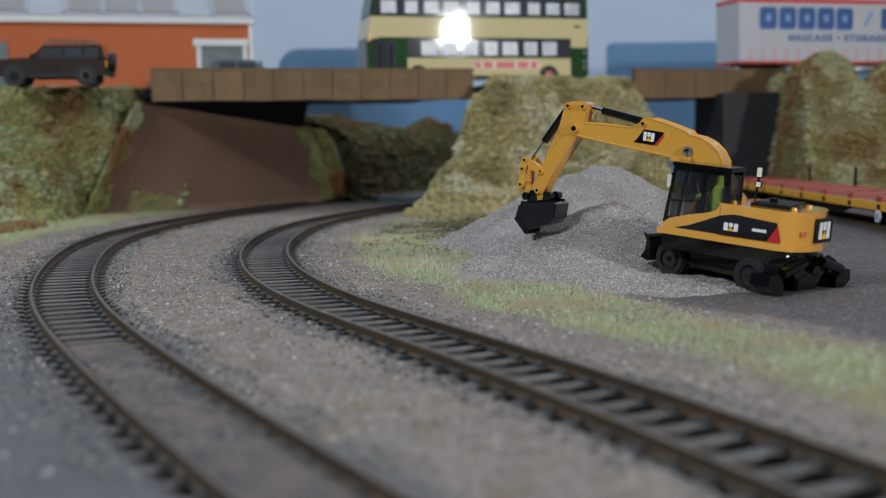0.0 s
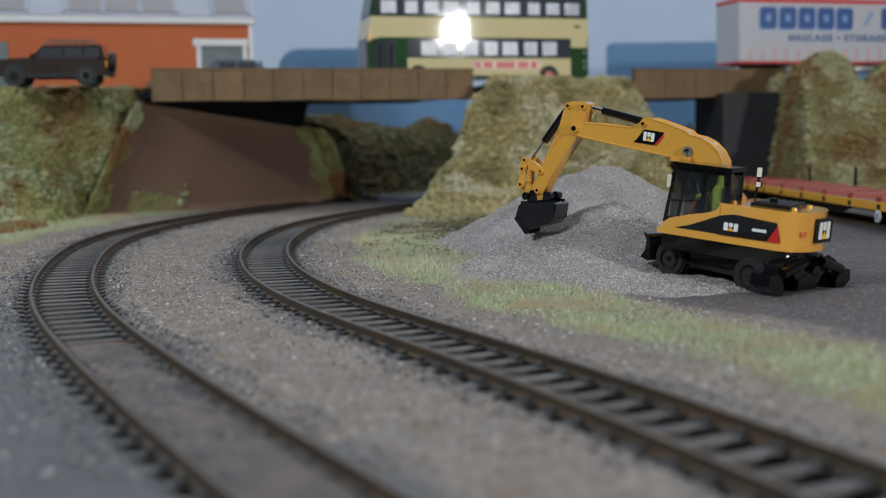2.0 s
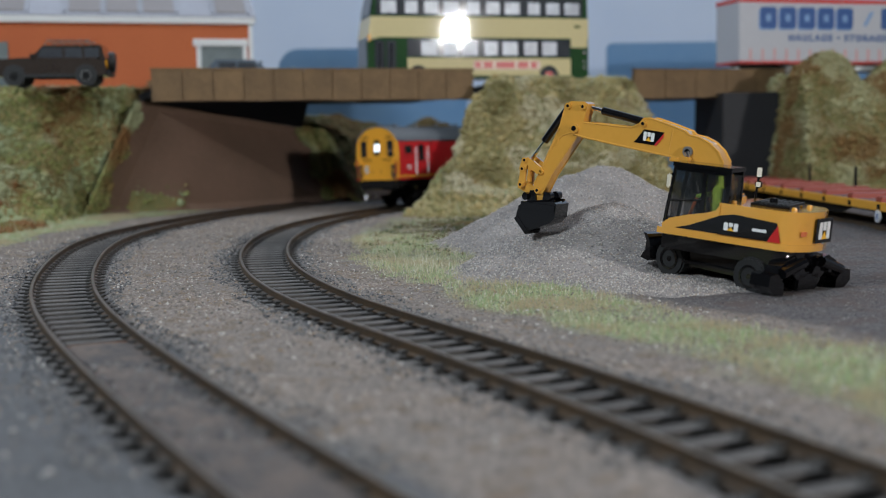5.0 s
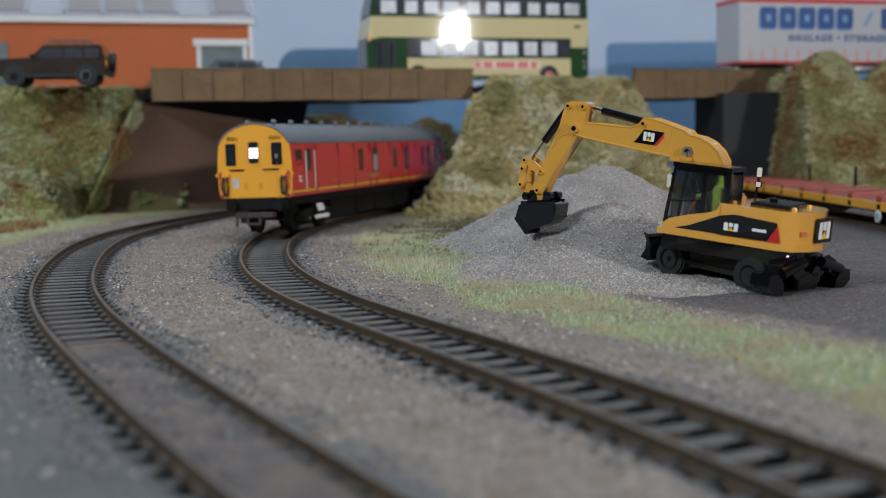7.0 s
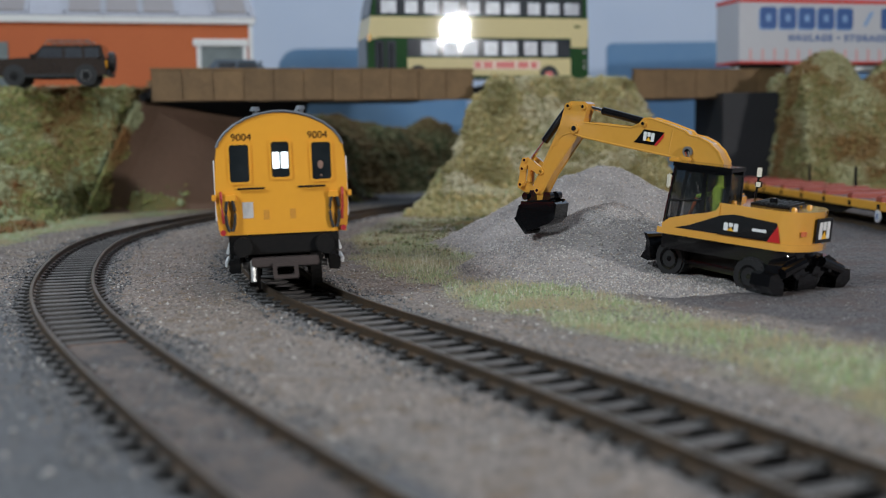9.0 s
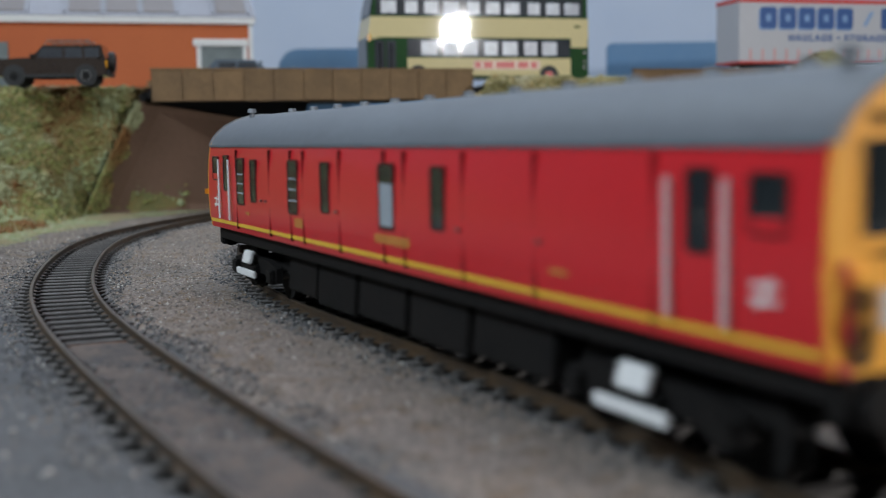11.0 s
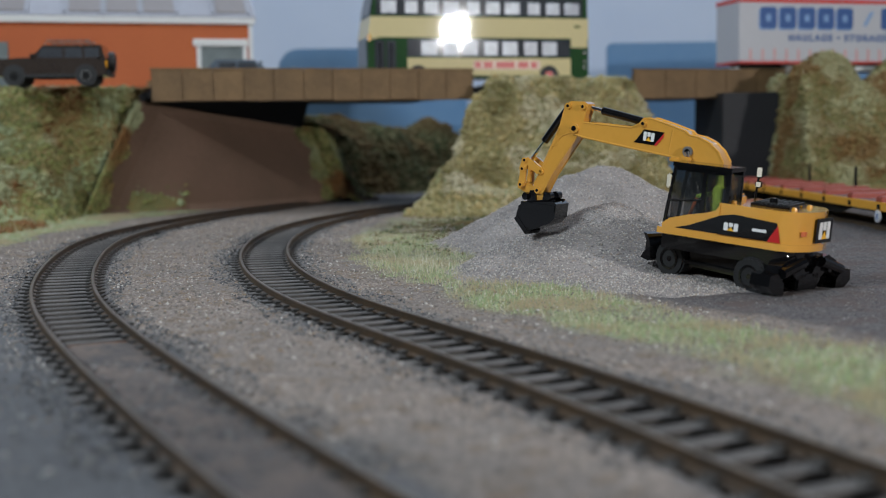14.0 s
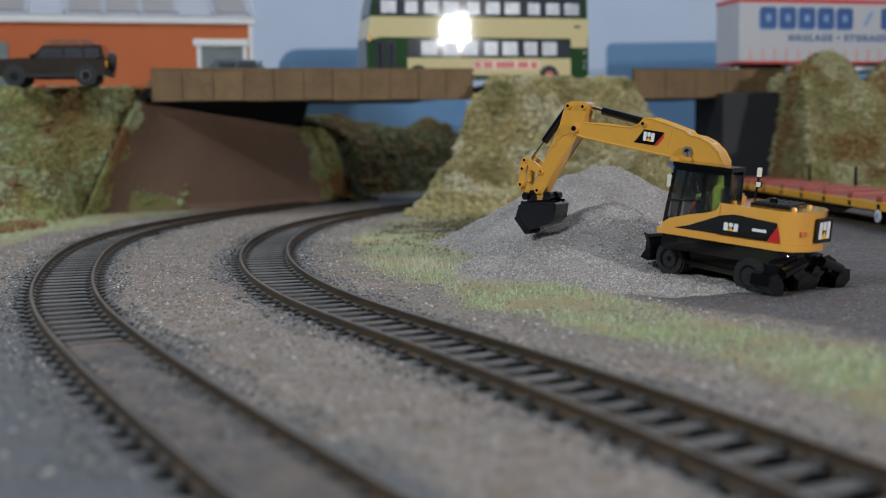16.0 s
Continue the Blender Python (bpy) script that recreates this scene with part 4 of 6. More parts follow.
GLOSS_BLACK = mat("gloss_black_plastic", (0.004, 0.004, 0.0045), (0.008, 0.008, 0.009), 2, 12, 0.5, 0.09, 0, 0.02, coat=0.3)
TYRE = mat("tyre_rubber", (0.008, 0.008, 0.0085), (0.014, 0.014, 0.014), 1, 6, 0.6, 0.55, 0, 0.2)
CHROME = mat("bright_ram_rod", (0.72, 0.72, 0.70), None, 1, 5, 0.2, 0.12, 1.0, 0)
CAB_GLASS = glass("cab_glass", (0.02, 0.022, 0.022), 0.03, 0.42)
LAMP_GLASS = mat("lamp_glass", (0.75, 0.72, 0.62), None, 1, 5, 0.3, 0.15, 0, 0)
LIME = mat("lime_figure_paint", (0.45, 0.62, 0.06), None, 1, 5, 0.3, 0.6, 0, 0)
ORANGE = mat("orange_figure_paint", (0.6, 0.14, 0.04), None, 1, 5, 0.3, 0.6, 0, 0)
DECAL_RED = mat("red_decal", (0.5, 0.02, 0.02), None, 1, 5, 0.2, 0.3, 0, 0)
DECAL_YELLOW = mat("yellow_decal", (0.85, 0.45, 0.03), None, 1, 5, 0.2, 0.3, 0, 0)


def badge(parent, m, w, h, flag=True):
    """A black decal panel with white blocks over a yellow wedge and a red corner. m: its plane, mm."""
    bm = bmesh.new()
    prism([(0.10 * w, 0.25 * h), (0.0, 0), (0.72 * w, 0), (w, 0.95 * h), (w, h), (0.3 * w, h)] if flag else [(0, 0), (w, 0), (w, h), (0, h)], 0, 0.12, "z", bm)
    bm.transform(m)
    plate = part("decal", bm, GLOSS_BLACK, parent, "black decal panel with plain emblem")
    x0, x1 = (0.30 * w, 0.70 * w) if flag else (0.14 * w, 0.86 * w)
    z0, z1 = (0.22 * h, 0.85 * h) if flag else (0.15 * h, 0.85 * h)
    cw = (x1 - x0) / 3
    for i in range(3):
        bm = prism(rounded(x0 + i * cw + cw * 0.08, x0 + (i + 1) * cw - cw * 0.08, z0 + (0.0 if i != 1 else (z1 - z0) * 0.5), z1, cw * 0.2), 0.1, 0.2, "z")
        bm.transform(m)
        part("white_emblem", bm, WHITE, plate)
    bm = prism([(x0 + cw * 0.8, z0), (x0 + cw * 2.2, z0), (x0 + cw * 1.5, z0 + (z1 - z0) * 0.46)], 0.12, 0.24, "z")
    bm.transform(m)
    part("emblem_wedge", bm, DECAL_YELLOW, plate)
    if flag:
        bm = prism([(0.72 * w, 0.0), (0.80 * w, 0.0), (w * 1.0, 0.62 * h), (w * 1.0, 0.95 * h)], 0.1, 0.18, "z")
        bm.transform(m)
        part("red_flash", bm, DECAL_RED, plate)


def wheel_at(parent, m, name="wheel"):
    """A lugged tyre on a dished black rim; axle along local y, outer face to +y."""
    bm = rod((0, -2.4, 0), (0, 2.4, 0), 5.4, seg=72)
    for v in bm.verts:
        a = math.atan2(v.co.z, v.co.x)
        k = round(a / math.tau * 72) + (1 if v.co.y > 0 else 0)
        if k % 3 == 0:
            v.co.x *= 0.965
            v.co.z *= 0.965
    bmesh.ops.bevel(bm, geom=[e for e in bm.edges if abs(e.verts[0].co.y - e.verts[1].co.y) < 0.01], offset=0.5, segments=2, affect="EDGES")
    bm.transform(m)
    tyre = part(name, bm, TYRE, parent, "black lugged tyre on a black rim")
    bm = flat_frame([(3.2 * math.cos(a), 3.2 * math.sin(a)) for a in np.linspace(0, math.tau, 28, endpoint=False)], [(2.5 * math.cos(a), 2.5 * math.sin(a)) for a in np.linspace(0, math.tau, 28, endpoint=False)], 0.5, 2.65, "y")
    rod((0, 0.2, 0), (0, 1.6, 0), 2.6, 2.2, 24, bm)
    rod((0, 1.4, 0), (0, 2.5, 0), 1.0, 0.8, 14, bm)
    for k in range(8):
        a = k * math.tau / 8
        rod((1.7 * math.cos(a), 1.5, 1.7 * math.sin(a)), (1.7 * math.cos(a), 1.9, 1.7 * math.sin(a)), 0.22, seg=6, bm=bm)
    bm.transform(m)
    part("rim", bm, GLOSS_BLACK, tyre)


def build_digger():
    top = thing("wheeled_digger", label="yellow wheeled digger model with black cab, bucket over gravel", category="digger")
    top.matrix_world = pose(79.4 * MM, 340 * MM, -1.6 * MM, 0, 0, 145) @ pose(0, 0, 0, 0, -6.5, 0)
    low = Matrix.Translation((-4.4, -3.1, 0)) @ Matrix.Rotation(radians(-16), 4, "Z")

    def lower(name, bm, material, label="", edge=0.25):
        bm.transform(low)
        return part(name, bm, material, top, label, edge=edge)

    ch = lower("chassis", prism([(-17, 5.5), (17, 5.5), (19, 8), (17, 11.0), (-17, 11.0), (-19, 8)], -6, 6, "y"), GLOSS_BLACK, "gloss black chassis")
    for s in (-1, 1):
        bm = prism([(-8.4, 4.6), (8.4, 4.6), (9.2, 9.8), (-9.2, 9.8)], s * 5.5, s * 12.2, "y")
        lower("side_box", bm, GLOSS_BLACK, "gloss black step box")
        for z in (5.4, 8.8):
            lower("step_rail", box(-9.2, 9.2, *sorted((s * 12.0, s * 13.6)), z, z + 0.9), GLOSS_BLACK)
    for x in (-14, 14):
        lower("axle", rod((x, -10, 5.7), (x, 10, 5.7), 1.7, seg=12), GLOSS_BLACK, edge=0)
        for s in (-1, 1):
            m = low @ Matrix.Translation((x, s * 11.6, 5.75))
            if s < 0:
                m = m @ Matrix.Rotation(math.pi, 4, "Z")
            wheel_at(top, m)
    # dozer blade in front, outriggers behind
    prof = [(20.5, 4.6), (21.5, 3.8), (24.5, 4.4), (23.0, 6.8), (22.8, 9.6), (24.2, 12.0), (22.6, 11.6), (21.4, 9.2), (21.0, 6.6)]
    lower("dozer_blade", prism(prof, -14.5, 14.5, "y"), GLOSS_BLACK, "black dozer blade")
    for s in (-1, 1):
        lower("blade_arm", rod((14, s * 5, 6.0), (22, s * 6, 7.4), 1.2, seg=8), GLOSS_BLACK, edge=0)
        arm = [(s * 1.0, 5.4), (s * 4.0, 9.6), (s * 8.0, 10.4), (s * 12.0, 8.8), (s * 15.2, 5.2), (s * 15.6, 2.6), (s * 13.6, 2.4), (s * 11.6, 5.6), (s * 8.0, 6.6), (s * 5.0, 4.6)]
        arm = [(y * 1.04, z * 1.12 + 0.9) for y, z in arm]
        lower("outrigger_arm", prism(arm, -23.5, -19.0, "x"), GLOSS_BLACK, "gloss black outrigger arm", 1.1)
        lower("outrigger_foot", prism([(s * 12.2, 2.4), (s * 16.4, 2.8), (s * 19.2, 5.0), (s * 18.8, 8.0), (s * 15.4, 8.4), (s * 12.4, 5.6)], -24.4, -18.2, "x"), GLOSS_BLACK, "black outrigger pad", 1.0)
        lower("outrigger_ram", rod((-24.2, s * 4, 11.0), (-24.2, s * 13.8, 8.4), 1.5, seg=10), GLOSS_BLACK, edge=0)
        lower("link_pin", rod((-24.8, s * 8, 8.6), (-18.0, s * 8, 8.6), 0.9, seg=10), GLOSS_BLACK, edge=0)
    lower("tool_box", box(-23.5, -18.5, -5, 5, 3.0, 8.0), GLOSS_BLACK, "", 0.5)
    part("slew_ring", rod((0, 0, 10.8), (0, 0, 13.9), 9.5, seg=36), GLOSS_BLACK, top)

    # upper structure
    out = [(14.2, 13.6), (14.6, 7), (14.6, 0), (12, -13.8), (-18, -14.4), (-24.8, -12.6), (-27.4, -6.5), (-28.2, 0), (-27.2, 6.5), (-24.2, 12.4), (-20.5, 14.1)]
    # Black block closing the gap below the platform.
    part("under_tray", prism([(a * 0.93, b * 0.93) for a, b in out], 9.6, 13.95, "z"), GLOSS_BLACK, top, "black block filling the gap under the platform", edge=0.4)
    plat = part("platform", prism([(a * 1.01, b * 1.03) for a, b in out], 13.9, 15.7, "z"), DIGGER_YELLOW, top, "gloss yellow platform edge", edge=0.7)
    hood = [(-3.2, 13.6), (-3.2, -13.6), (-18, -14.2), (-24.6, -12.4), (-27.2, -6.5), (-28.0, 0), (-27.0, 6.5), (-24.0, 12.2), (-20.2, 13.8)]
    body = part("engine_hood", prism(hood, 15.4, 24.6, "z"), DIGGER_YELLOW, top, "gloss yellow engine cover", edge=1.7)
    sill = [(13.0, 15.4), (13.0, 16.8), (11.0, 18.4), (6.0, 20.0), (0.0, 21.4), (-2.6, 22.4), (-3.6, 24.2), (-3.6, 15.4)]
    part("cab_sill", prism(sill, 12.4, 14.0, "y"), DIGGER_YELLOW, top, "yellow panel under the cab", edge=0.35)
    dark = [(-21.4, 16.0), (9.0, 16.0), (5.0, 17.2), (0.0, 19.4), (-4.0, 21.2), (-8.0, 22.0), (-20.0, 21.3)]
    side = part("side_decal", prism(dark, 13.55, 14.06, "y"), GLOSS_BLACK, top, "black side decal panel")
    part("red_flash", prism([(-21.4, 16.0), (-17.8, 16.0), (-20.3, 20.4)], 13.7, 14.14, "y"), DECAL_RED, side)
    m = Matrix.Translation((-4.4, 14.04, 16.9)) @ Matrix(((-1, 0, 0, 0), (0, 0, 1, 0), (0, 1, 0, 0), (0, 0, 0, 1)))
    badge(top, m, 6.0, 3.1, False)
    part("model_mark", box(-17.4, -13.4, 13.8, 14.14, 18.2, 19.0), WHITE, side, "pale lettering bar")
    # counterweight emblem on the rear, at the corner that bulges
    e = Vector((-0.12, -0.99, 0)).normalized()
    n = Vector((-0.99, 0.12, 0)).normalized()
    m = Matrix.Translation(Vector((-27.6, 5.0, 16.2)) + n * 0.35) @ Matrix(((e.x, 0, n.x, 0), (e.y, 0, n.y, 0), (0, 1, 0, 0), (0, 0, 0, 1)))
    badge(top, m, 10.0, 6.8, False)
    part("warning_mark", box(-26.6, -25.6, 8.2, 10.2, 18.2, 19.4), ORANGE, body, "faint red warning mark")
    part("roof_grille", prism([(-10, 8.0), (-10, -2.5), (-21, -2.5), (-21, 8.0)], 24.4, 25.4, "z"), GLOSS_BLACK, top, "black ribbed engine grille", edge=0.3)
    for i in range(7):
        part("grille_rib", box(-20.4 + i * 1.5, -19.8 + i * 1.5, -2.0, 7.5, 25.3, 25.8), TYRE, top)
    part("grille_vent", prism([(-8, -4.5), (-8, -12), (-20, -11), (-20, -4.5)], 24.4, 25.1, "z"), GLOSS_BLACK, top, "black engine vent", edge=0.25)
    for i in range(6):
        part("grille_rib", box(-19 + i * 1.8, -18.2 + i * 1.8, -11.0, -5, 25.0, 25.5), TYRE, top)
    part("exhaust_cap", rod((-15, 4, 25.3), (-15, 4, 27.0), 1.2, 1.0, 14), GLOSS_BLACK, top)
    for x, y in ((-22, 7), (-22, -6), (-6, 10)):
        part("hood_catch", rod((x, y, 24.4), (x, y, 25.4), 0.9, 0.6, 12), DIGGER_YELLOW, top)
    part("tank_box", box(-3, 9, -13.6, -6.0, 16, 23.0), DIGGER_YELLOW, top, "yellow tank beside the boom", edge=0.9)
    part("hood_front", box(-4.0, -1.0, -5.5, 3.2, 16.0, 26.4), DIGGER_YELLOW, top, edge=0.8)
    # stalk with two mirrors
    part("mirror_stalk", pipe([(-4.0, -11.5, 24.0), (-4.2, -11.8, 29), (-4.4, -11.9, 33)], 0.35, 8), GLOSS_BLACK, top)
    for z, h in ((28.8, 1.1), (32.4, 1.7)):
        mir = part("mirror", box(-5.5, -3.5, -12.2, -11.4, z - h, z + h), GLOSS_BLACK, top, "black framed mirror", edge=0.35)
        part("mirror_glass", box(-5.2, -3.8, -11.5, -11.28, z - h + 0.35, z + h - 0.35), LAMP_GLASS, mir)

    # cab
    cab = part("cab", box(-5.6, 12.6, 3.6, 13.4, 16.0, 18.4), GLOSS_BLACK, top, "gloss black cab frame", edge=0.3)
    A, Bp, C = 12.4, 1.8, -5.2
    for y in (4.0, 13.0):
        part("cab_post", rod((A + 0.4, y, 17.0), (A - 1.4, y, 33.0), 0.55, seg=8), GLOSS_BLACK, cab)
        part("cab_post", prism([(Bp - 0.7, 17), (Bp + 0.9, 17), (Bp + 0.5, 33.2), (Bp - 0.5, 33.2)], y - 0.4, y + 0.45, "y"), GLOSS_BLACK, cab)
        part("cab_post", prism([(C - 0.6, 17), (C + 0.9, 17), (C + 0.9, 33.2), (C - 0.4, 33.2)], y - 0.45, y + 0.5, "y"), GLOSS_BLACK, cab)
        part("cab_rail", box(C, A - 1.2, y - 0.35, y + 0.4, 32.2, 33.4), GLOSS_BLACK, cab)
    part("door_bar", rod((2.0, 13.25, 24.6), (12.0, 13.25, 23.4), 0.35, seg=8), GLOSS_BLACK, cab)
    part("cab_rail", box(A - 2.2, A - 1.0, 4.0, 13.0, 32.2, 33.4), GLOSS_BLACK, cab)
    part("cab_roof", prism([(11.6, 3.2), (11.6, 13.8), (-5.8, 13.8), (-5.8, 3.2)], 33.2, 34.4, "z"), GLOSS_BLACK, cab, "gloss black cab roof", edge=0.5)
    part("cab_floor", box(C, A, 4.0, 13.0, 17.5, 18.8), GLOSS_BLACK, cab)
    for x0, x1, z0 in ((2.6, 11.2, 18.6), (-4.4, 1.2, 20.0)):
        g = part("side_glass", box(x0, x1, 13.05, 13.2, z0, 32.4), CAB_GLASS, cab, "clear cab glass")
        g.visible_shadow = False
        g = part("side_glass", box(x0, x1, 3.8, 3.95, z0, 32.4), CAB_GLASS, cab, "clear cab glass")
        g.visible_shadow = False
    bm = bmesh.new()
    prism([(A + 0.3, 18.6), (A + 0.45, 18.6), (A - 1.15, 32.6), (A - 1.3, 32.6)], 4.4, 12.6, "y", bm)
    g = part("windscreen", bm, CAB_GLASS, cab, "clear cab glass")
    g.visible_shadow = False
    g = part("rear_glass", box(C - 0.3, C - 0.15, 4.4, 12.6, 24.4, 32.2), CAB_GLASS, cab, "clear cab glass")
    g.visible_shadow = False
    part("seat", box(-3.6, 1.6, 6.0, 11.2, 18.8, 21.6), TYRE, cab, "black driver seat", edge=0.6)
    part("seat_back", box(-4.2, -2.6, 6.2, 11.0, 21.0, 28.6), TYRE, cab, edge=0.6)
    # plain figure on the seat, one piece
    bm = prism([(-2.4, 21.4), (0.8, 21.4), (0.6, 28.0), (-0.6, 29.0), (-2.2, 28.0)], 6.6, 10.6, "y")
    rod((-0.6, 8.6, 28.6), (-0.4, 8.6, 32.0), 1.3, 1.1, 12, bm)
    rod((0.0, 10.6, 26.6), (5.2, 10.0, 25.2), 0.8, 0.6, 8, bm)
    rod((0.0, 6.8, 26.6), (5.2, 7.4, 25.2), 0.8, 0.6, 8, bm)
    part("seated_figure", bm, LIME, cab, "plain lime painted figure", edge=0.2)
    part("control_column", rod((7.5, 8.6, 18.8), (5.6, 8.6, 24.6), 0.5, seg=8), ORANGE, cab)
    part("cab_mirror", box(11.4, 12.2, 14.2, 16.0, 27.0, 31.2), LAMP_GLASS, top, "pale cab mirror", edge=0.4)
    part("mirror_arm", rod((11.6, 13.2, 31.0), (11.8, 15.0, 30.4), 0.3, seg=6), GLOSS_BLACK, top)
    for y in (4.4, 12.4):
        part("work_lamp", box(10.6, 13.2, y - 1.2, y + 1.2, 34.2, 35.5), DIGGER_YELLOW, top, "yellow work lamp", edge=0.3)

    # boom, stick, rams and bucket, in the plane y = 0
    boom = [(-1.0, 18.0), (2.5, 17.6), (5.0, 27.0), (9.1, 33.1), (16.4, 34.8), (31.1, 36.1), (46.6, 37.6), (50.5, 38.4), (51.6, 40.0), (50.6, 41.4), (47.0, 42.0), (31, 42.0), (28.4, 43.3), (27.2, 45.0), (25.0, 45.3), (19.0, 44.0), (13.6, 42.6), (12.4, 41.6), (9.0, 41.2), (6.0, 40.0), (3.2, 37.8), (1.2, 34.8), (-0.2, 31.0), (-1.0, 26.0)]
    bo = part("boom", prism(boom, -2.9, 2.9, "y"), DIGGER_YELLOW, top, "gloss yellow boom", edge=0.55)
    for s in (-1, 1):
        part("boom_flange", pipe([(x, s * 2.75, z) for x, z in boom[3:10]], 0.36, 6), DIGGER_YELLOW, bo)
        part("boom_flange", pipe([(x, s * 2.75, z) for x, z in boom[10:22]], 0.36, 6), DIGGER_YELLOW, bo)
    part("boom_rib", rod((18.2, 2.7, 35.6), (17.6, 2.7, 42.6), 0.3, seg=8), DIGGER_YELLOW, bo)
    m = Matrix.Translation((29.6, 2.95, 37.9)) @ Matrix(((-0.997, -0.05, 0, 0), (0, 0, 1, 0), (-0.05, 0.997, 0, 0), (0, 0, 0, 1)))
    badge(bo, m, 9.2, 4.2)
    for x, z, r in ((12.2, 36.9, 1.5), (27.0, 43.6, 0.9), (49.8, 40.0, 1.4)):
        pin = part("pivot_pin", rod((x, -3.4, z), (x, 3.6, z), r, seg=18), DIGGER_YELLOW if r < 1.45 else STEEL, bo)
        part("pin_head", rod((x, 3.5, z), (x, 3.9, z), r * 0.55, seg=10), GLOSS_BLACK, pin)
    for s in (-1, 1):
        part("lift_ram_rod", rod((12.2, s * 3.8, 36.9), (9.0, s * 3.8, 29.0), 0.7, seg=12), CHROME, bo)
        part("lift_ram", rod((9.4, s * 3.8, 30.0), (5.6, s * 3.8, 19.5), 1.25, seg=14), GLOSS_BLACK, bo)
    stick = [(46.4, 47.6), (47.6, 48.3), (52.4, 48.1), (54.2, 46.8), (54.4, 44.8), (55.4, 40.0), (61.4, 24.0), (62.8, 21.0), (62.0, 18.0), (59.6, 18.6), (57.0, 24.6), (49.4, 37.2), (47.6, 41.0)]
    st = part("stick", prism(stick, -2.3, 2.3, "y"), DIGGER_YELLOW, top, "gloss yellow dipper stick", edge=0.45)
    for x, z in ((53.0, 46.6), (47.9, 46.8), (50.6, 40.2), (60.6, 25.4), (61.2, 19.4)):
        pin = part("pivot_pin", rod((x, -2.8, z), (x, 2.9, z), 0.95, seg=14), DIGGER_YELLOW, st)
        part("pin_head", rod((x, 2.8, z), (x, 3.0, z), 0.5, seg=8), GLOSS_BLACK, pin)
    for s in (-1, 1):
        part("stick_flange", pipe([(x, s * 2.2, z) for x, z in stick[3:8]], 0.3, 6), DIGGER_YELLOW, st)
        part("stick_flange", pipe([(x, s * 2.2, z) for x, z in stick[9:]], 0.3, 6), DIGGER_YELLOW, st)
    part("weld_line", pipe([(51.2, 2.3, 38.6), (54.0, 2.3, 37.4), (55.4, 2.3, 36.2), (55.8, 2.3, 34.4), (57.4, 2.3, 33.4), (58.0, 2.3, 32.0)], 0.22, 6), DIGGER_YELLOW, st)
    part("stick_ram", rod((27.2, 0, 43.8), (42.2, 0, 46.0), 1.25, seg=14), GLOSS_BLACK, top, "black hydraulic ram")
    part("stick_ram_rod", rod((42.0, 0, 45.95), (47.9, 0, 46.8), 0.6, seg=10), CHROME, top)
    part("bucket_ram", rod((54.6, 0, 45.4), (61.6, 0, 34.8), 1.25, seg=14), GLOSS_BLACK, top, "black hydraulic ram")
    part("bucket_ram_rod", rod((61.4, 0, 35.1), (66.0, 0, 28.4), 0.55, seg=10), CHROME, top)
    for s in (-1, 1):
        a, b = sorted((s * 2.0, s * 3.0))
        part("rocker_link", prism([(65.2, 29.4), (67.4, 29.0), (68.2, 25.8), (67.2, 24.6), (65.6, 25.6), (65.6, 27.0), (61.6, 24.4), (60.0, 25.2), (60.4, 26.8)], a, b, "y"), DIGGER_YELLOW, top, "yellow bucket linkage", edge=0.3)
        part("tilt_link", prism([(67.8, 26.0), (66.0, 25.6), (65.8, 21.5), (67.0, 19.6), (68.4, 20.4), (68.0, 22.0)], a, b, "y"), DIGGER_YELLOW, top, "yellow bucket linkage", edge=0.3)
        for x, z in ((66.4, 28.4), (67.0, 25.6), (67.2, 20.6)):
            pin = part("pivot_pin", rod((x, s * 1.6, z), (x, s * 3.4, z), 0.9, seg=12), DIGGER_YELLOW, top)
            part("pin_head", rod((x, s * 3.3, z), (x, s * 3.5, z), 0.45, seg=8), GLOSS_BLACK, pin)
    part("quick_coupler", prism([(68.6, 21.6), (62.6, 20.6), (59.4, 20.0), (59.0, 16.4), (60.6, 14.2), (62.4, 17.2), (66.4, 18.4), (68.8, 19.4)], -1.9, 1.9, "y"), DIGGER_YELLOW, top, "yellow quick coupler", edge=0.3)
    shell = [(69.4, 10.2), (68.6, 13.8), (66.0, 15.0), (52.2, 16.8), (50.6, 16.0), (50.8, 11.4), (53.0, 9.4), (63.6, 5.4), (66.0, 6.0)]
    bu = part("bucket", prism(shell, -4.6, 4.6, "y"), GLOSS_BLACK, top, "black ditching bucket", edge=0.35)
    part("cutting_edge", prism([(68.8, 10.4), (70.2, 9.2), (64.0, 4.4), (63.0, 5.6)], -4.8, 4.8, "y"), GLOSS_BLACK, bu)
    part("bucket_lip", box(51.0, 67.5, 4.4, 5.0, 13.2, 15.4), GLOSS_BLACK, bu, edge=0.15)
    for s in (-1, 1):
        for x in (56.5, 63.5):
            part("bucket_lug", prism([(x - 2.6, 14.6), (x + 2.6, 14.2), (x + 1.3, 19.2), (x - 1.1, 19.6)], s * 2.4 - 0.6, s * 2.4 + 0.6, "y"), GLOSS_BLACK, bu, edge=0.3)
        part("bucket_pin", rod((66.2, s * 1.5, 17.2), (66.2, s * 4.4, 17.2), 1.3, seg=14), GLOSS_BLACK, bu)
        part("bucket_pin", rod((55.0, s * 1.5, 18.2), (55.0, s * 4.4, 18.2), 1.3, seg=14), GLOSS_BLACK, bu)
    for y in (-3.4, 3.4):
        part("wear_strip", pipe([(52, y, 17.0), (60, y, 16.0), (67, y, 14.9)], 0.5, 6), GLOSS_BLACK, bu)
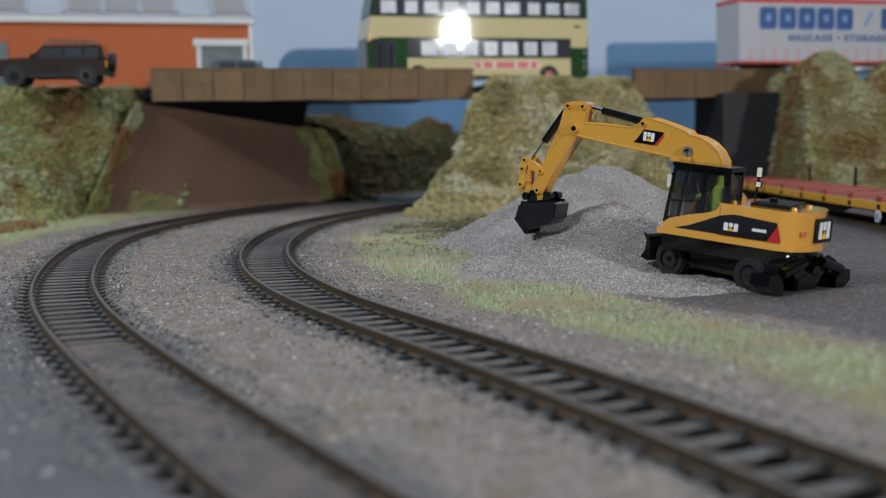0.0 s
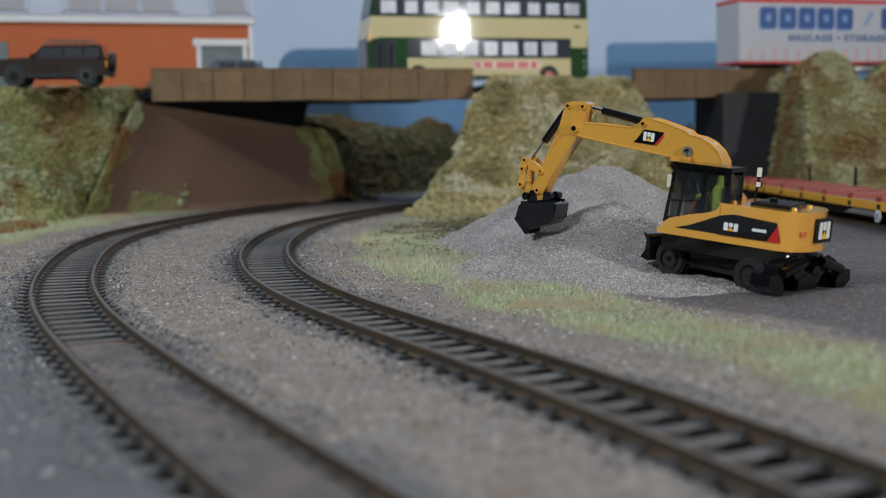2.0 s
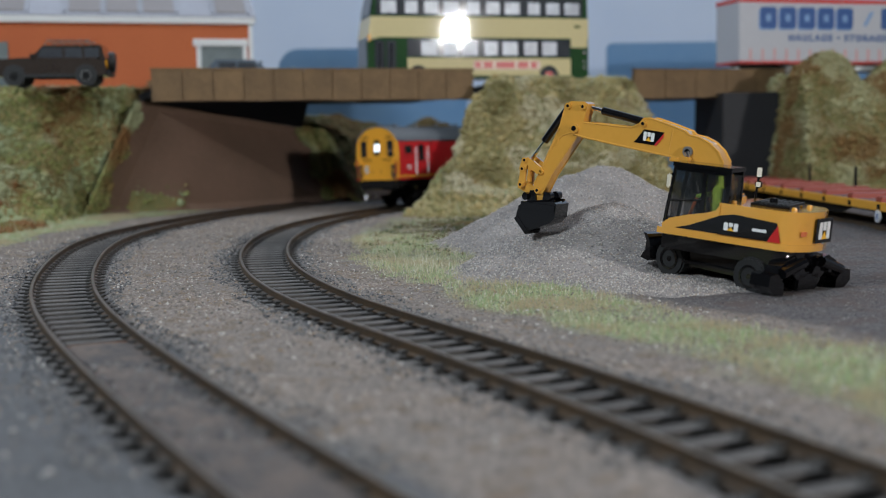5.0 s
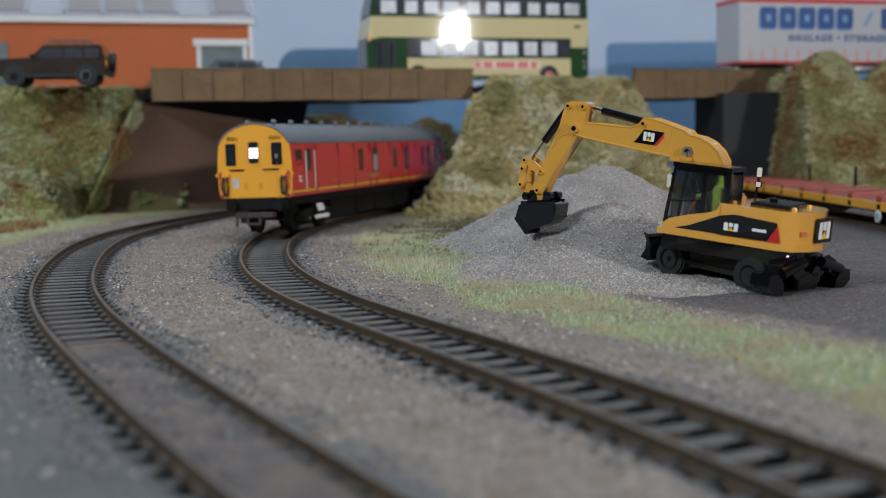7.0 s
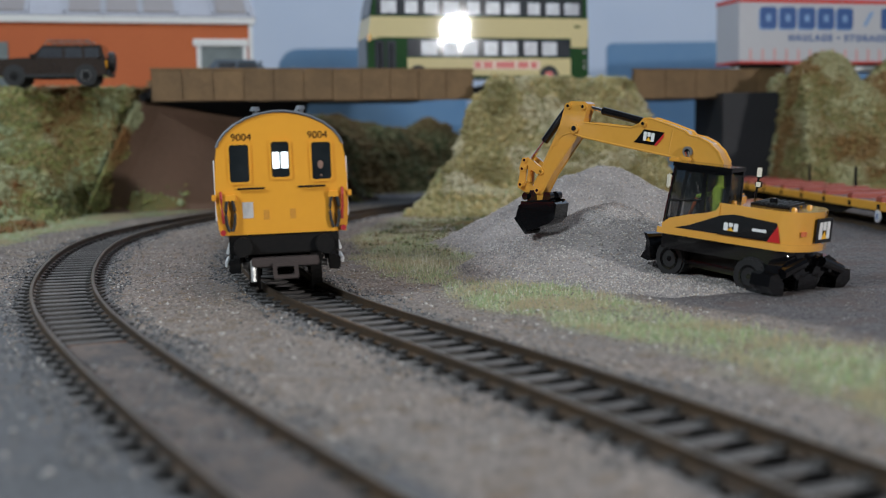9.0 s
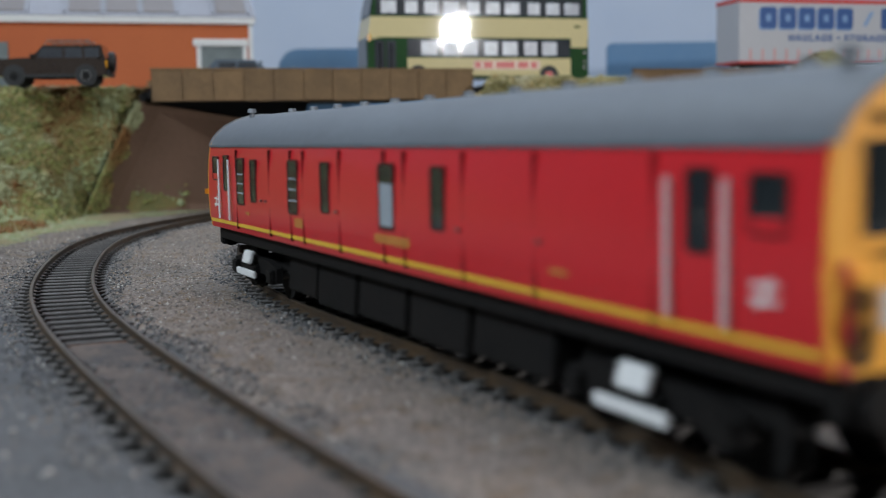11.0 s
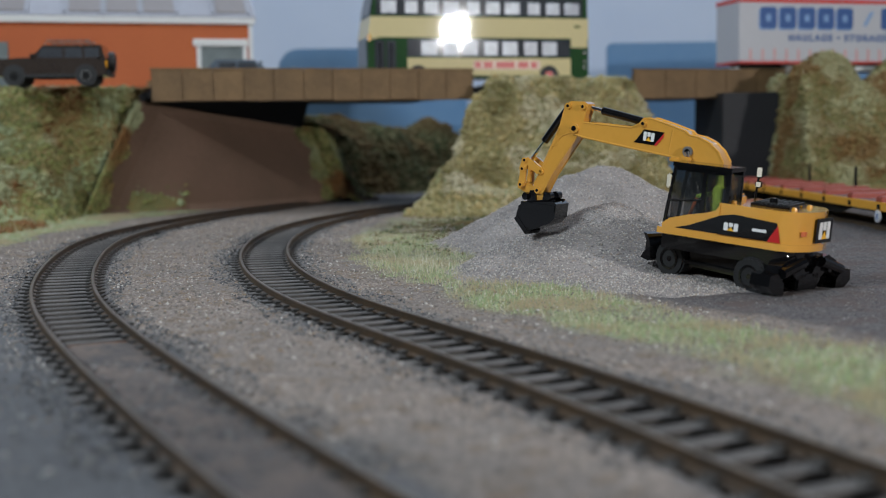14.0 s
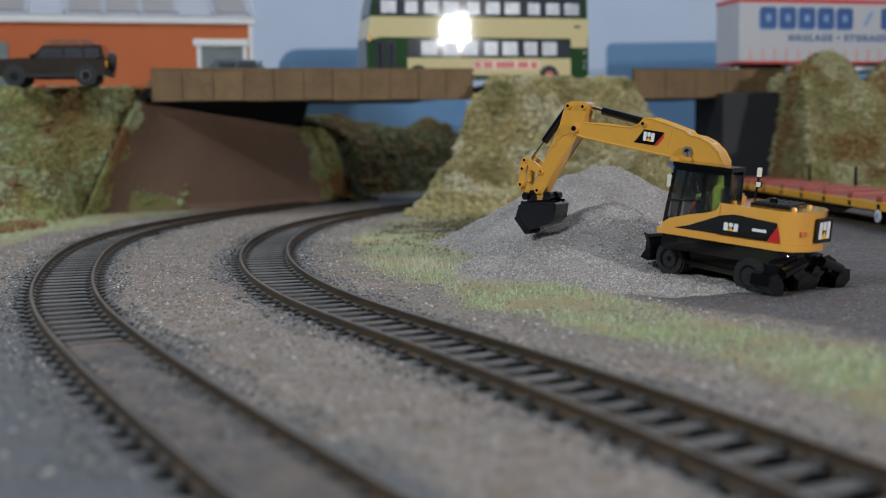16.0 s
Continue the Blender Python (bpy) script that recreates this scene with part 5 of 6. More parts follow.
    # drawn in to the true width of a ditching bucket
    draw_in = Matrix.Translation((60.4 * MM, 0, 17 * MM)) @ Matrix.Diagonal((0.75, 0.86, 0.94, 1)) @ Matrix.Translation((-60.2 * MM, 0, -17 * MM))
    for o in [bu] + list(bu.children):
        o.data.transform(draw_in)
    return top


build_digger()


# ---- road vehicles and buildings on the upper level ----
CREAM = mat("cream_bus_paint", (0.66, 0.56, 0.31), (0.62, 0.52, 0.29), 3, 40, 0.5, 0.03, 0, 0)
BUS_GREEN = mat("dark_green_bus_paint", (0.03, 0.075, 0.03), (0.025, 0.06, 0.025), 3, 40, 0.5, 0.03, 0, 0)
BUS_GLASS = mat("bus_window_glass", (0.06, 0.066, 0.075), (0.03, 0.03, 0.035), 6, 20, 0.6, 0.05, 0, 0)
BUS_SKY = mat("pale_far_window", (0.42, 0.46, 0.52), (0.25, 0.26, 0.30), 6, 18, 0.8, 0.3, 0, 0)
BUS_RED = mat("red_wheel_paint", (0.5, 0.03, 0.03), None, 1, 8, 0.3, 0.35, 0, 0)
ADVERT = mat("red_advert_print", (0.55, 0.08, 0.07), None, 1, 8, 0.4, 0.4, 0, 0)
ADVERT_BASE = mat("pink_advert_base", (0.72, 0.52, 0.40), None, 1, 8, 0.4, 0.4, 0, 0)
INDICATOR = mat("amber_lamp", (0.75, 0.35, 0.02), None, 1, 5, 0.2, 0.2, 0, 0)
CAR_BROWN = mat("dark_bronze_car_paint", (0.11, 0.085, 0.072), (0.085, 0.066, 0.056), 2, 15, 0.5, 0.1, 0.6, 0, coat=0.7)
DARK_ALLOY = mat("dark_alloy_wheel", (0.06, 0.058, 0.056), (0.03, 0.03, 0.03), 1, 4, 0.8, 0.3, 0.8, 0.1)
CAR_SILVER = mat("blue_grey_car_paint", (0.16, 0.20, 0.25), None, 2, 15, 0.3, 0.2, 0.4, 0, coat=0.6)
TRAILER = mat("grey_curtain_side", (0.50, 0.50, 0.53), (0.46, 0.46, 0.49), 4, 50, 0.6, 0.5, 0, 0.05)
TRAILER_RED = mat("red_trailer_trim", (0.62, 0.06, 0.05), None, 2, 20, 0.3, 0.4, 0, 0)
SIGN_BLUE = mat("blue_sign_letter", (0.045, 0.11, 0.30), None, 2, 20, 0.3, 0.45, 0, 0)
SIGN_SHADE = mat("light_blue_shade", (0.22, 0.36, 0.60), None, 2, 20, 0.3, 0.45, 0, 0)
STRAP = mat("pink_strap", (0.66, 0.33, 0.32), None, 2, 20, 0.3, 0.5, 0, 0)
BRICK = mat("orange_brick_paper", (0.52, 0.135, 0.045), (0.42, 0.10, 0.035), 1.6, 60, 0.7, 0.85, 0, 0.1)
ROOF_PALE = mat("grey_roof_sheet", (0.34, 0.35, 0.40), (0.26, 0.26, 0.29), 3, 40, 0.6, 0.6, 0, 0.05)
ROOF_PANEL = mat("brownish_roof_light", (0.24, 0.21, 0.20), (0.19, 0.17, 0.16), 3, 30, 0.6, 0.35, 0, 0.05)
FRAME_WHITE = mat("white_timber", (0.74, 0.73, 0.72), (0.66, 0.65, 0.63), 2, 30, 0.5, 0.55, 0, 0.05)
WINDOW_GREY = mat("grey_shop_glass", (0.22, 0.25, 0.25), (0.15, 0.17, 0.17), 8, 30, 0.7, 0.1, 0, 0)


def simple_wheel(parent, x, y, z, r, w, hub, side):
    bm = rod((x, y - w / 2, z), (x, y + w / 2, z), r, seg=26)
    ty = part("wheel", bm, TYRE, parent, "black tyre", edge=0.4)
    bm = rod((x, y + side * (w / 2 - 0.5), z), (x, y + side * (w / 2 + 0.25), z), r * 0.58, r * 0.5, 20)
    part("hub", bm, hub, ty)


def build_bus():
    x, y = on_edge(209.0, 26)
    top = thing("double_decker_bus", x, y, 76.2, math.degrees(RUN) + 180, "cream and dark green double-decker bus on the road", "bus")
    L, W = 75.0, 16.5
    lower = [(-L, 4.0), (L - 2, 4.0), (L, 9), (L - 0.5, 30), (-L, 30)]
    part("lower_body", prism(lower, -W, W, "y"), BUS_GREEN, top, "dark green lower deck", edge=0.8)
    mid = [(-L, 30), (L - 0.5, 30), (L - 2.5, 43), (-L, 43)]
    part("band", prism(mid, -W - 0.1, W + 0.1, "y"), CREAM, top, "gloss cream band between the decks", edge=0.5)
    upper = [(-L + 0.5, 43), (L - 2.5, 43), (L - 5, 56.5), (L - 8, 60), (-L + 3, 60), (-L + 0.8, 57)]
    part("upper_body", prism(upper, -W + 0.2, W - 0.2, "y"), BUS_GREEN, top, "dark green upper deck", edge=1.2)
    for s in (-1, 1):
        o = s * W
        part("skirt_panel", box(-L + 12.5, L - 26, *sorted((o - s * 0.3, o + s * 0.35)), 5.6, 17.0), CREAM, top, "cream lower side panel", edge=0.2)
        part("front_quarter", box(L - 7, L - 3.0, *sorted((o - s * 0.3, o + s * 0.3)), 29, 32), CREAM, top)
        part("rear_quarter", box(-L + 0.6, -L + 12.4, *sorted((o - s * 0.3, o + s * 0.35)), 24, 34), CREAM, top, edge=0.2)
        glass_l = part("lower_glazing", box(-L + 13, L - 26, *sorted((o - s * 0.3, o + s * 0.3)), 17.8, 29.2), BUS_GLASS, top, "dark lower window band", edge=0.1)
        glass_u = part("upper_glazing", box(-L + 4, L - 6, *sorted((o - s * 0.4, o + s * 0.15)), 44, 55.4), BUS_GLASS, top, "dark upper window band", edge=0.1)
        for i, xx in enumerate(np.linspace(-L + 28, L - 40, 7)):
            part("window_pane", box(xx - 5.6, xx + 4.6 - (i % 2) * 1.2, *sorted((o, o + s * 0.36)), 18.8, 27.6), BUS_SKY, glass_l)
        for i, xx in enumerate(np.linspace(-L + 12, L - 14, 10)):
            part("window_pane", box(xx - 5.4, xx + 4.8 - (i % 3) * 1.0, *sorted((o - s * 0.2, o + s * 0.22)), 45.2, 53.0), BUS_SKY, glass_u)
        part("engine_grille", box(-L + 0.8, -L + 12, *sorted((o - s * 0.2, o + s * 0.25)), 8, 22), BUS_GREEN, top)
        part("advert", box(-L + 34, -L + 80, *sorted((o, o + s * 0.45)), 9.6, 15.6), ADVERT_BASE, top, "pale advert strip")
        for i, (a, w) in enumerate(((46, 7), (54, 4), (60, 9), (70, 6), (77, 4), (38.5, 4))):
            part("advert_lettering", box(-L + a - w / 2, -L + a + w / 2, *sorted((o, o + s * 0.6)), 10.6, 14.6), ADVERT, top, "red lettering bar")
        for k, xx in enumerate((L - 8, L - 15.5)):
            part("door_leaf", box(xx - 3.2, xx + 3.2, *sorted((o - s * 0.2, o + s * 0.35)), 7, 28), BUS_GLASS, top, "glazed door leaf", edge=0.2)
            part("door_rail", rod((xx, o + s * 0.7, 9), (xx, o + s * 0.7, 26), 0.6, seg=8), CHROME, top)
        part("fleet_mark", box(-L + 6, -L + 10, *sorted((o, o + s * 0.5)), 37, 38.4), BUS_GREEN, top)
        for xx in (-L + 28, L - 33):
            bm = rod((xx, o - s * 2, 5.6), (xx, o + s * 0.5, 5.6), 6.8, seg=28)
            part("wheel_arch", bm, TYRE, top)
            simple_wheel(top, xx, o - s * 1.4, 5.6, 5.6, 4.2, BUS_RED, s)
        part("side_lamp", box(L - 2.4, L - 0.6, *sorted((o - s * 2, o + s * 0.6)), 27.4, 31.6), INDICATOR, top, "amber side lamp", edge=0.3)
        for z in (11, 15, 21):
            part("tail_lamp", rod((-L + 3, o, z), (-L + 3, o + s * 0.7, z), 1.1, seg=12), CHROME, top)
    part("windscreen", box(L - 0.9, L + 0.1, -14, 14, 12, 28), BUS_GLASS, top, edge=0.3)
    part("upper_windscreen", prism([(L - 2.6, 44.2), (L - 2.0, 44.2), (L - 4.4, 56), (L - 5, 56)], -14, 14, "y"), BUS_GLASS, top)


build_bus()


def build_car(x, y, z, rz, paint, label, tall):
    top = thing("car", x, y, z, rz, label, "car")
    h = 22.6 if tall else 18.5
    if tall:
        low = [(-30, 5), (31, 5), (32.5, 8), (32, 13.2), (29, 14.6), (16, 15.4), (-30, 15.4), (-31, 9)]
        cabp = [(-30, 15), (12, 15), (4.0, h), (-28.6, h)]
    else:
        low = [(-26, 4), (26, 4), (27.5, 7), (26, 10.5), (15, 12), (-25, 12), (-27, 7)]
        cabp = [(-25, 12), (15, 12), (6, h), (-19, h)]
    W = 12.4 if tall else 11.2
    part("body", prism(low, -W, W, "y"), paint, top, edge=1.2, smooth=True)
    cab = part("cabin", prism(cabp, -W + 1.2, W - 1.2, "y"), paint, top, edge=1.2, smooth=True)
    for s in (-1, 1):
        o = s * (W - 1.2)
        xs = ((-27, -19), (-17.5, -8), (-6.5, 5.6)) if tall else ((-17, -6), (-4.5, 7))
        for a, b in xs:
            zz = (h - 7.2, h - 1.8)
            part("side_window", prism([(a, zz[0]), (b + (2.4 if b > 5 else 0), zz[0]), (b - (1 if b > 5 else 0), zz[1]), (a, zz[1])], *sorted((o - s * 0.5, o + s * 0.2)), "y"), BUS_GLASS, cab)
        for xx in ((-19.5, 20.5) if tall else (-16, 17)):
            part("wheel_arch", rod((xx, o, 5.4), (xx, s * (W + 0.25), 5.4), 6.2, seg=24), TYRE, top)
            simple_wheel(top, xx, s * (W - 1.2), 5.0, 5.0, 3.4, DARK_ALLOY, s)
        part("sill", box(-13, 14, *sorted((s * (W - 0.4), s * (W + 0.5))), 4.2, 6.0), TYRE, top)
        part("tail_lamp", box(-31.4, -29.6, *sorted((s * (W - 3), s * (W - 0.2))), 9.4, 13.4), INDICATOR, top, "lamp cluster", edge=0.3)
        part("head_lamp", box(30.8, 32.8, *sorted((s * (W - 4), s * (W - 0.6))), 9.6, 13.0), LAMP_GLASS, top, edge=0.4)
        part("door_mirror", box(9.4, 11.2, *sorted((s * W, s * (W + 2.0))), 15.0, 17.6), paint, top, edge=0.4)
    part("windscreen", prism([(11.6, 15.6), (12.1, 15.6), (4.8, h - 1.0), (4.3, h - 1.0)] if tall else [(14, 12.6), (14.6, 12.6), (6.6, h - 1), (6.0, h - 1)], -W + 2.4, W - 2.4, "y"), BUS_GLASS, cab)
    if tall:
        for s in (-1, 1):
            part("waist_trim", box(-29, 10, *sorted((s * (W - 1.0), s * (W - 0.2))), 14.9, 15.5), CHROME, cab, "bright waist trim")
            part("quarter_lamp", rod((-27.5, s * (W - 0.6), 15.0), (-27.5, s * (W + 0.4), 15.0), 1.2, 0.9, 12), CHROME, top, "bright rear quarter lamp")
            part("wheel_trim", flat_frame([(-19.5 + 3.0 * math.cos(a), 5.0 + 3.0 * math.sin(a)) for a in np.linspace(0, math.tau, 20, endpoint=False)], [(-19.5 + 2.5 * math.cos(a), 5.0 + 2.5 * math.sin(a)) for a in np.linspace(0, math.tau, 20, endpoint=False)], *sorted((s * W, s * (W + 0.9))), "y"), STEEL, top)
        part("rear_bumper", box(-32.6, -30.4, -W + 1, W - 1, 5.0, 8.0), TYRE, top, edge=0.4)
        part("spare_wheel", rod((-31, 0, 13.5), (-34.5, 0, 13.5), 6.2, 5.6, 26), TYRE, top, "black spare wheel", edge=0.5)
        for s in (-1, 1):
            part("rack_rail", pipe([(-22, s * 9, h), (-22, s * 9, h + 2.8), (2, s * 9, h + 2.8), (3.5, s * 9, h)], 0.4, 6), STEEL, top, "pale roof rack rail")
        for xx in np.linspace(-20, 1, 5):
            part("rack_bar", rod((xx, -9, h + 2.2), (xx, 9, h + 2.2), 0.4, seg=6), STEEL, top)
    return top


build_car(-225, 697, 75.6, math.degrees(RUN) + 172, CAR_BROWN, "dark bronze off-road car with roof rack and spare wheel", True)
build_car(-132, 800, 77.0, math.degrees(RUN), CAR_SILVER, "blue grey small car behind the bridge parapet", False)


def build_trailer():
    x, y = on_edge(398, 30)
    top = thing("lorry_trailer", x, y, 79.0, math.degrees(RUN), "grey curtain-sided lorry trailer with red trim and blue lettering", "lorry trailer")
    w, W = 178.0, 16.5
    part("box_body", box(0, w, -W, W, 12.6, 56), TRAILER, top, "grey curtain side", edge=0.5)
    part("top_trim", box(-0.2, w + 0.2, -W - 0.35, W + 0.35, 53.6, 56.4), TRAILER_RED, top, "red top rail")
    part("bottom_trim", box(-0.2, w + 0.2, -W - 0.35, W + 0.35, 11.4, 13.0), TRAILER_RED, top, "red bottom rail")
    for i in range(18):
        part("curtain_strap", box(8 + i * 9.4, 9.6 + i * 9.4, -W - 0.3, -W + 0.2, 13.4, 21.5), STRAP, top, "pink curtain strap")
    # the name as plain blocks
    for i in range(5):
        a = 16 + i * 15.2
        part("name_shade", prism(rounded(a - 1.0, a + 12.4, 34.6, 49.6, 2.0), -W - 0.24, -W + 0.2, "y"), SIGN_SHADE, top, "light blue block shade")
        part("name_block", flat_frame(rounded(a, a + 13.0, 35.6, 50.6, 2.4), rounded(a + 4.6, a + 8.4, 40.6, 45.6, 1.0), -W - 0.4, -W + 0.2, "y"), SIGN_BLUE, top, "plain blue name block")
    part("name_block", prism([(98, 38), (101, 38), (107, 48), (104, 48)], -W - 0.3, -W + 0.2, "y"), SIGN_SHADE, top, "light blue slanted mark")
    part("name_block", prism(rounded(113, 126, 35.6, 50.6, 2.0), -W - 0.3, -W + 0.2, "y"), SIGN_BLUE, top, "plain blue name block")
    m = Matrix.Translation((78, -W - 0.1, 29.2)) @ Matrix(((1, 0, 0, 0), (0, 0, -1, 0), (0, 1, 0, 0), (0, 0, 0, 1)))
    lettering("sign_lettering", "HAULAGE \u2022 STORAGE", 6.4, m, SIGN_BLUE, top, "blue letters HAULAGE STORAGE", 0.32, 1.32)
    part("chassis_rail", box(6, w - 4, -7, 7, 7.5, 12.6), UNDER, top)
    for xx in (40, 54, 68):
        for s in (-1, 1):
            simple_wheel(top, xx, s * 13.4, 6.6, 6.6, 5.0, STEEL, s)
    part("rear_bumper", box(-0.5, 1.5, -14, 14, 6, 9), FRAME_WHITE, top)
    for s in (-1, 1):
        part("side_guard", box(80, 130, *sorted((s * 15, s * 16.2)), 6.5, 9.5), FRAME_WHITE, top)


build_trailer()


def build_works():
    x, y = on_edge(74, 132)
    top = thing("brick_building", x, y, 77.5, math.degrees(RUN), "orange brick building with white trim and grey roof", "building")
    part("wall", box(-330, 0, 0, 130, 0, 50), BRICK, top, "orange brick wall")
    part("fascia", box(-333, 3, -3.5, 0, 47.5, 52.5), FRAME_WHITE, top, "white fascia board", edge=0.4)
    part("corner_trim", box(-1.5, 1.2, -1.2, 4, 0, 48), FRAME_WHITE, top)
    roof = part("roof", prism([(-4, 52.5), (130, 120), (134, 118), (0, 48)], -335, 3.5, "x"), ROOF_PALE, top, "grey sheet roof")
    sl = math.atan2(67.5, 134)
    for i in range(13):
        a = -326 + i * 25.2
        if i % 4 == 3:
            continue
        bm = box(a, a + 21.5, 6, 60, -0.5, 0.9)
        bm.transform(Matrix.Translation((0, -4, 52.5)) @ Matrix.Rotation(sl, 4, "X"))
        part("roof_light", bm, ROOF_PANEL, roof, "brownish roof panel")
    for i in range(14):
        bm = box(-330 + i * 25.2, -327.5 + i * 25.2, 4, 130, -0.5, 1.6)
        bm.transform(Matrix.Translation((0, -4, 52.5)) @ Matrix.Rotation(sl, 4, "X"))
        part("roof_rib", bm, ROOF_PALE, roof)
    win = part("window", box(-37, -5, -0.6, 0.4, 2, 32), WINDOW_GREY, top, "large grey shop window")
    part("window_lintel", box(-41, -2, -2.6, 0.2, 32, 37), FRAME_WHITE, win, "white lintel", edge=0.4)
    for a in (-38.5, -6.0):
        part("window_frame", box(a, a + 3, -1.4, 0.2, 2, 32), FRAME_WHITE, win)
    part("door", box(-200, -165, -0.8, 0.3, 0, 34), WINDOW_GREY, top)


build_works()

# ---- flat wagon in the siding ----
WAGON_YELLOW = mat("yellow_wagon_paint", (0.70, 0.34, 0.03), (0.62, 0.29, 0.03), 2, 20, 0.6, 0.35, 0, 0.03)
WAGON_RED = mat("oxide_red_bolster", (0.30, 0.055, 0.035), (0.24, 0.045, 0.03), 1.5, 14, 0.7, 0.55, 0, 0.1)
DECK_WOOD = mat("purple_brown_deck", (0.17, 0.105, 0.11), (0.13, 0.08, 0.085), 1.2, 14, 0.7, 0.7, 0, 0.2, vary=0.15)


def build_wagon():
    top = thing("flat_wagon", 203, 610, 0, 90, "yellow flat wagon with red bolsters and black stakes", "railway wagon")
    L, W = 165.0, 17.6
    for s in (-1, 1):
        part("solebar", box(-L, L, *sorted((s * (W - 1.6), s * W)), 7.8, 11.6), WAGON_YELLOW, top, "yellow side beam", edge=0.35)
        part("truss", prism([(-70, 7.8), (-50, 3.6), (50, 3.6), (70, 7.8)], *sorted((s * (W - 4), s * (W - 3))), "y"), UNDER, top)
        for i in range(9):
            xx = -L + 20 + i * 36.0
            part("lashing_ring", box(xx - 1.4, xx + 1.4, *sorted((s * (W - 0.2), s * (W + 0.4))), 8.6, 10.6), UNDER, top)
        bm = rod((-108, s * (W - 0.6), 5.6), (-108, s * (W + 0.4), 5.6), 2.7, seg=24)
        disc = part("white_disc", bm, WHITE, top, "white wheel-shaped sign disc")
        for k in range(3):
            c = box(-0.22, 0.22, *sorted((s * (W + 0.3), s * (W + 0.5))), -2.2, 2.2)
            c.transform(Matrix.Translation((-108, 0, 5.6)) @ Matrix.Rotation(k * math.pi / 3, 4, "Y"))
            part("disc_spoke", c, SIGN_BLUE, disc)
    for i in range(44):
        a = -L + i * 7.5
        part("deck_plank", box(a + 0.15, a + 7.35, -W + 1.6, W - 1.6, 9.8, 11.3 + 0.1 * (i % 3)), DECK_WOOD, top)
    for i in range(9):
        xx = -L + 22 + i * 36.0
        part("bolster", box(xx - 3.4, xx + 3.4, -W + 0.6, W - 0.6, 11.3, 13.6), WAGON_RED, top, "oxide red bolster", edge=0.3)
        part("bolster", box(xx + 9, xx + 25, -W + 3, W - 9, 11.4, 13.0), WAGON_RED, top, "oxide red load rest", edge=0.3)
    for xx in (145, 91, 13, -58):
        part("stake", rod((xx, 2.6 - W, 11.3), (xx, 2.6 - W, 23.5), 0.95, 0.7, 10), UNDER, top, "black stake")
    for d in (-1, 1):
        part("headstock", box(*sorted((d * L, d * (L - 3))), -W, W, 6, 11.6), WAGON_YELLOW, top, edge=0.4)
        for s in (-1, 1):
            part("buffer", rod((d * L, s * 11.5, 9), (d * (L + 6), s * 11.5, 9), 1.4, 2.6, 16), UNDER, top)
        bogie_plain(top, d * 118.0)
    part("spine", box(-L + 4, L - 4, -4, 4, 5, 9.8), UNDER, top)


def bogie_plain(parent, x):
    b = part("bogie", box(x - 15, x + 15, -9, 9, 5.0, 8.0), UNDER, parent, "black bogie", edge=0.4)
    for s in (-1, 1):
        prof = [(x - 17, 4.5), (x - 10, 4.0), (x - 5, 2.6), (x + 5, 2.6), (x + 10, 4.0), (x + 17, 4.5), (x + 17, 8.0), (x + 8, 9.0), (x - 8, 9.0), (x - 17, 8.0)]
        part("side_frame", prism(prof, *sorted((s * 12.4, s * 14.4)), "y"), UNDER, b, edge=0.4)
        for a in (-12.0, 12.0):
            bm = rod((x + a, s * 7.4, 6.0), (x + a, s * 10.2, 6.0), 6.0, seg=26)
            part("wheel", bm, UNDER, b)
            part("axle_box", box(x + a - 2, x + a + 2, *sorted((s * 14, s * 15.6)), 4, 7.4), UNDER, b, edge=0.3)


build_wagon()


def siding():
    top = thing("railway_siding", 203, 610, 0, 90, "straight siding rails in the yard dirt", "railway track", kind="structure")
    for s in (-8.65, 8.65):
        part("rail", prism([(s - 1.1, -2.5), (s + 1.1, -2.5), (s + 0.5, -0.8), (s + 0.5, 0), (s - 0.5, 0), (s - 0.5, -0.8)], -230, 200, "x"), RAIL, top)
    bm = box(-1.6, 1.6, -14.5, 14.5, -4.0, -2.5)
    bm.transform(Matrix.Scale(MM, 4))
    me = bpy.data.meshes.new("sleeper")
    bm.to_mesh(me)
    bm.free()
    me.materials.append(SLEEPER)
    for i in range(48):
        ob = new("sleeper", me)
        ob.parent = top
        ob.matrix_local = pose((-226 + i * 9) * MM, 0, 0)


siding()


# ---- grit, ash ballast, turf fibres and weeds ----
def spread(n, x0, x1, y0, y1, seed):
    r = np.random.RandomState(seed)
    x, y = x0 + (x1 - x0) * r.rand(n), y0 + (y1 - y0) * r.rand(n)
    return x, y, offsets(INNER, x, y), offsets(OUTER, x, y), r


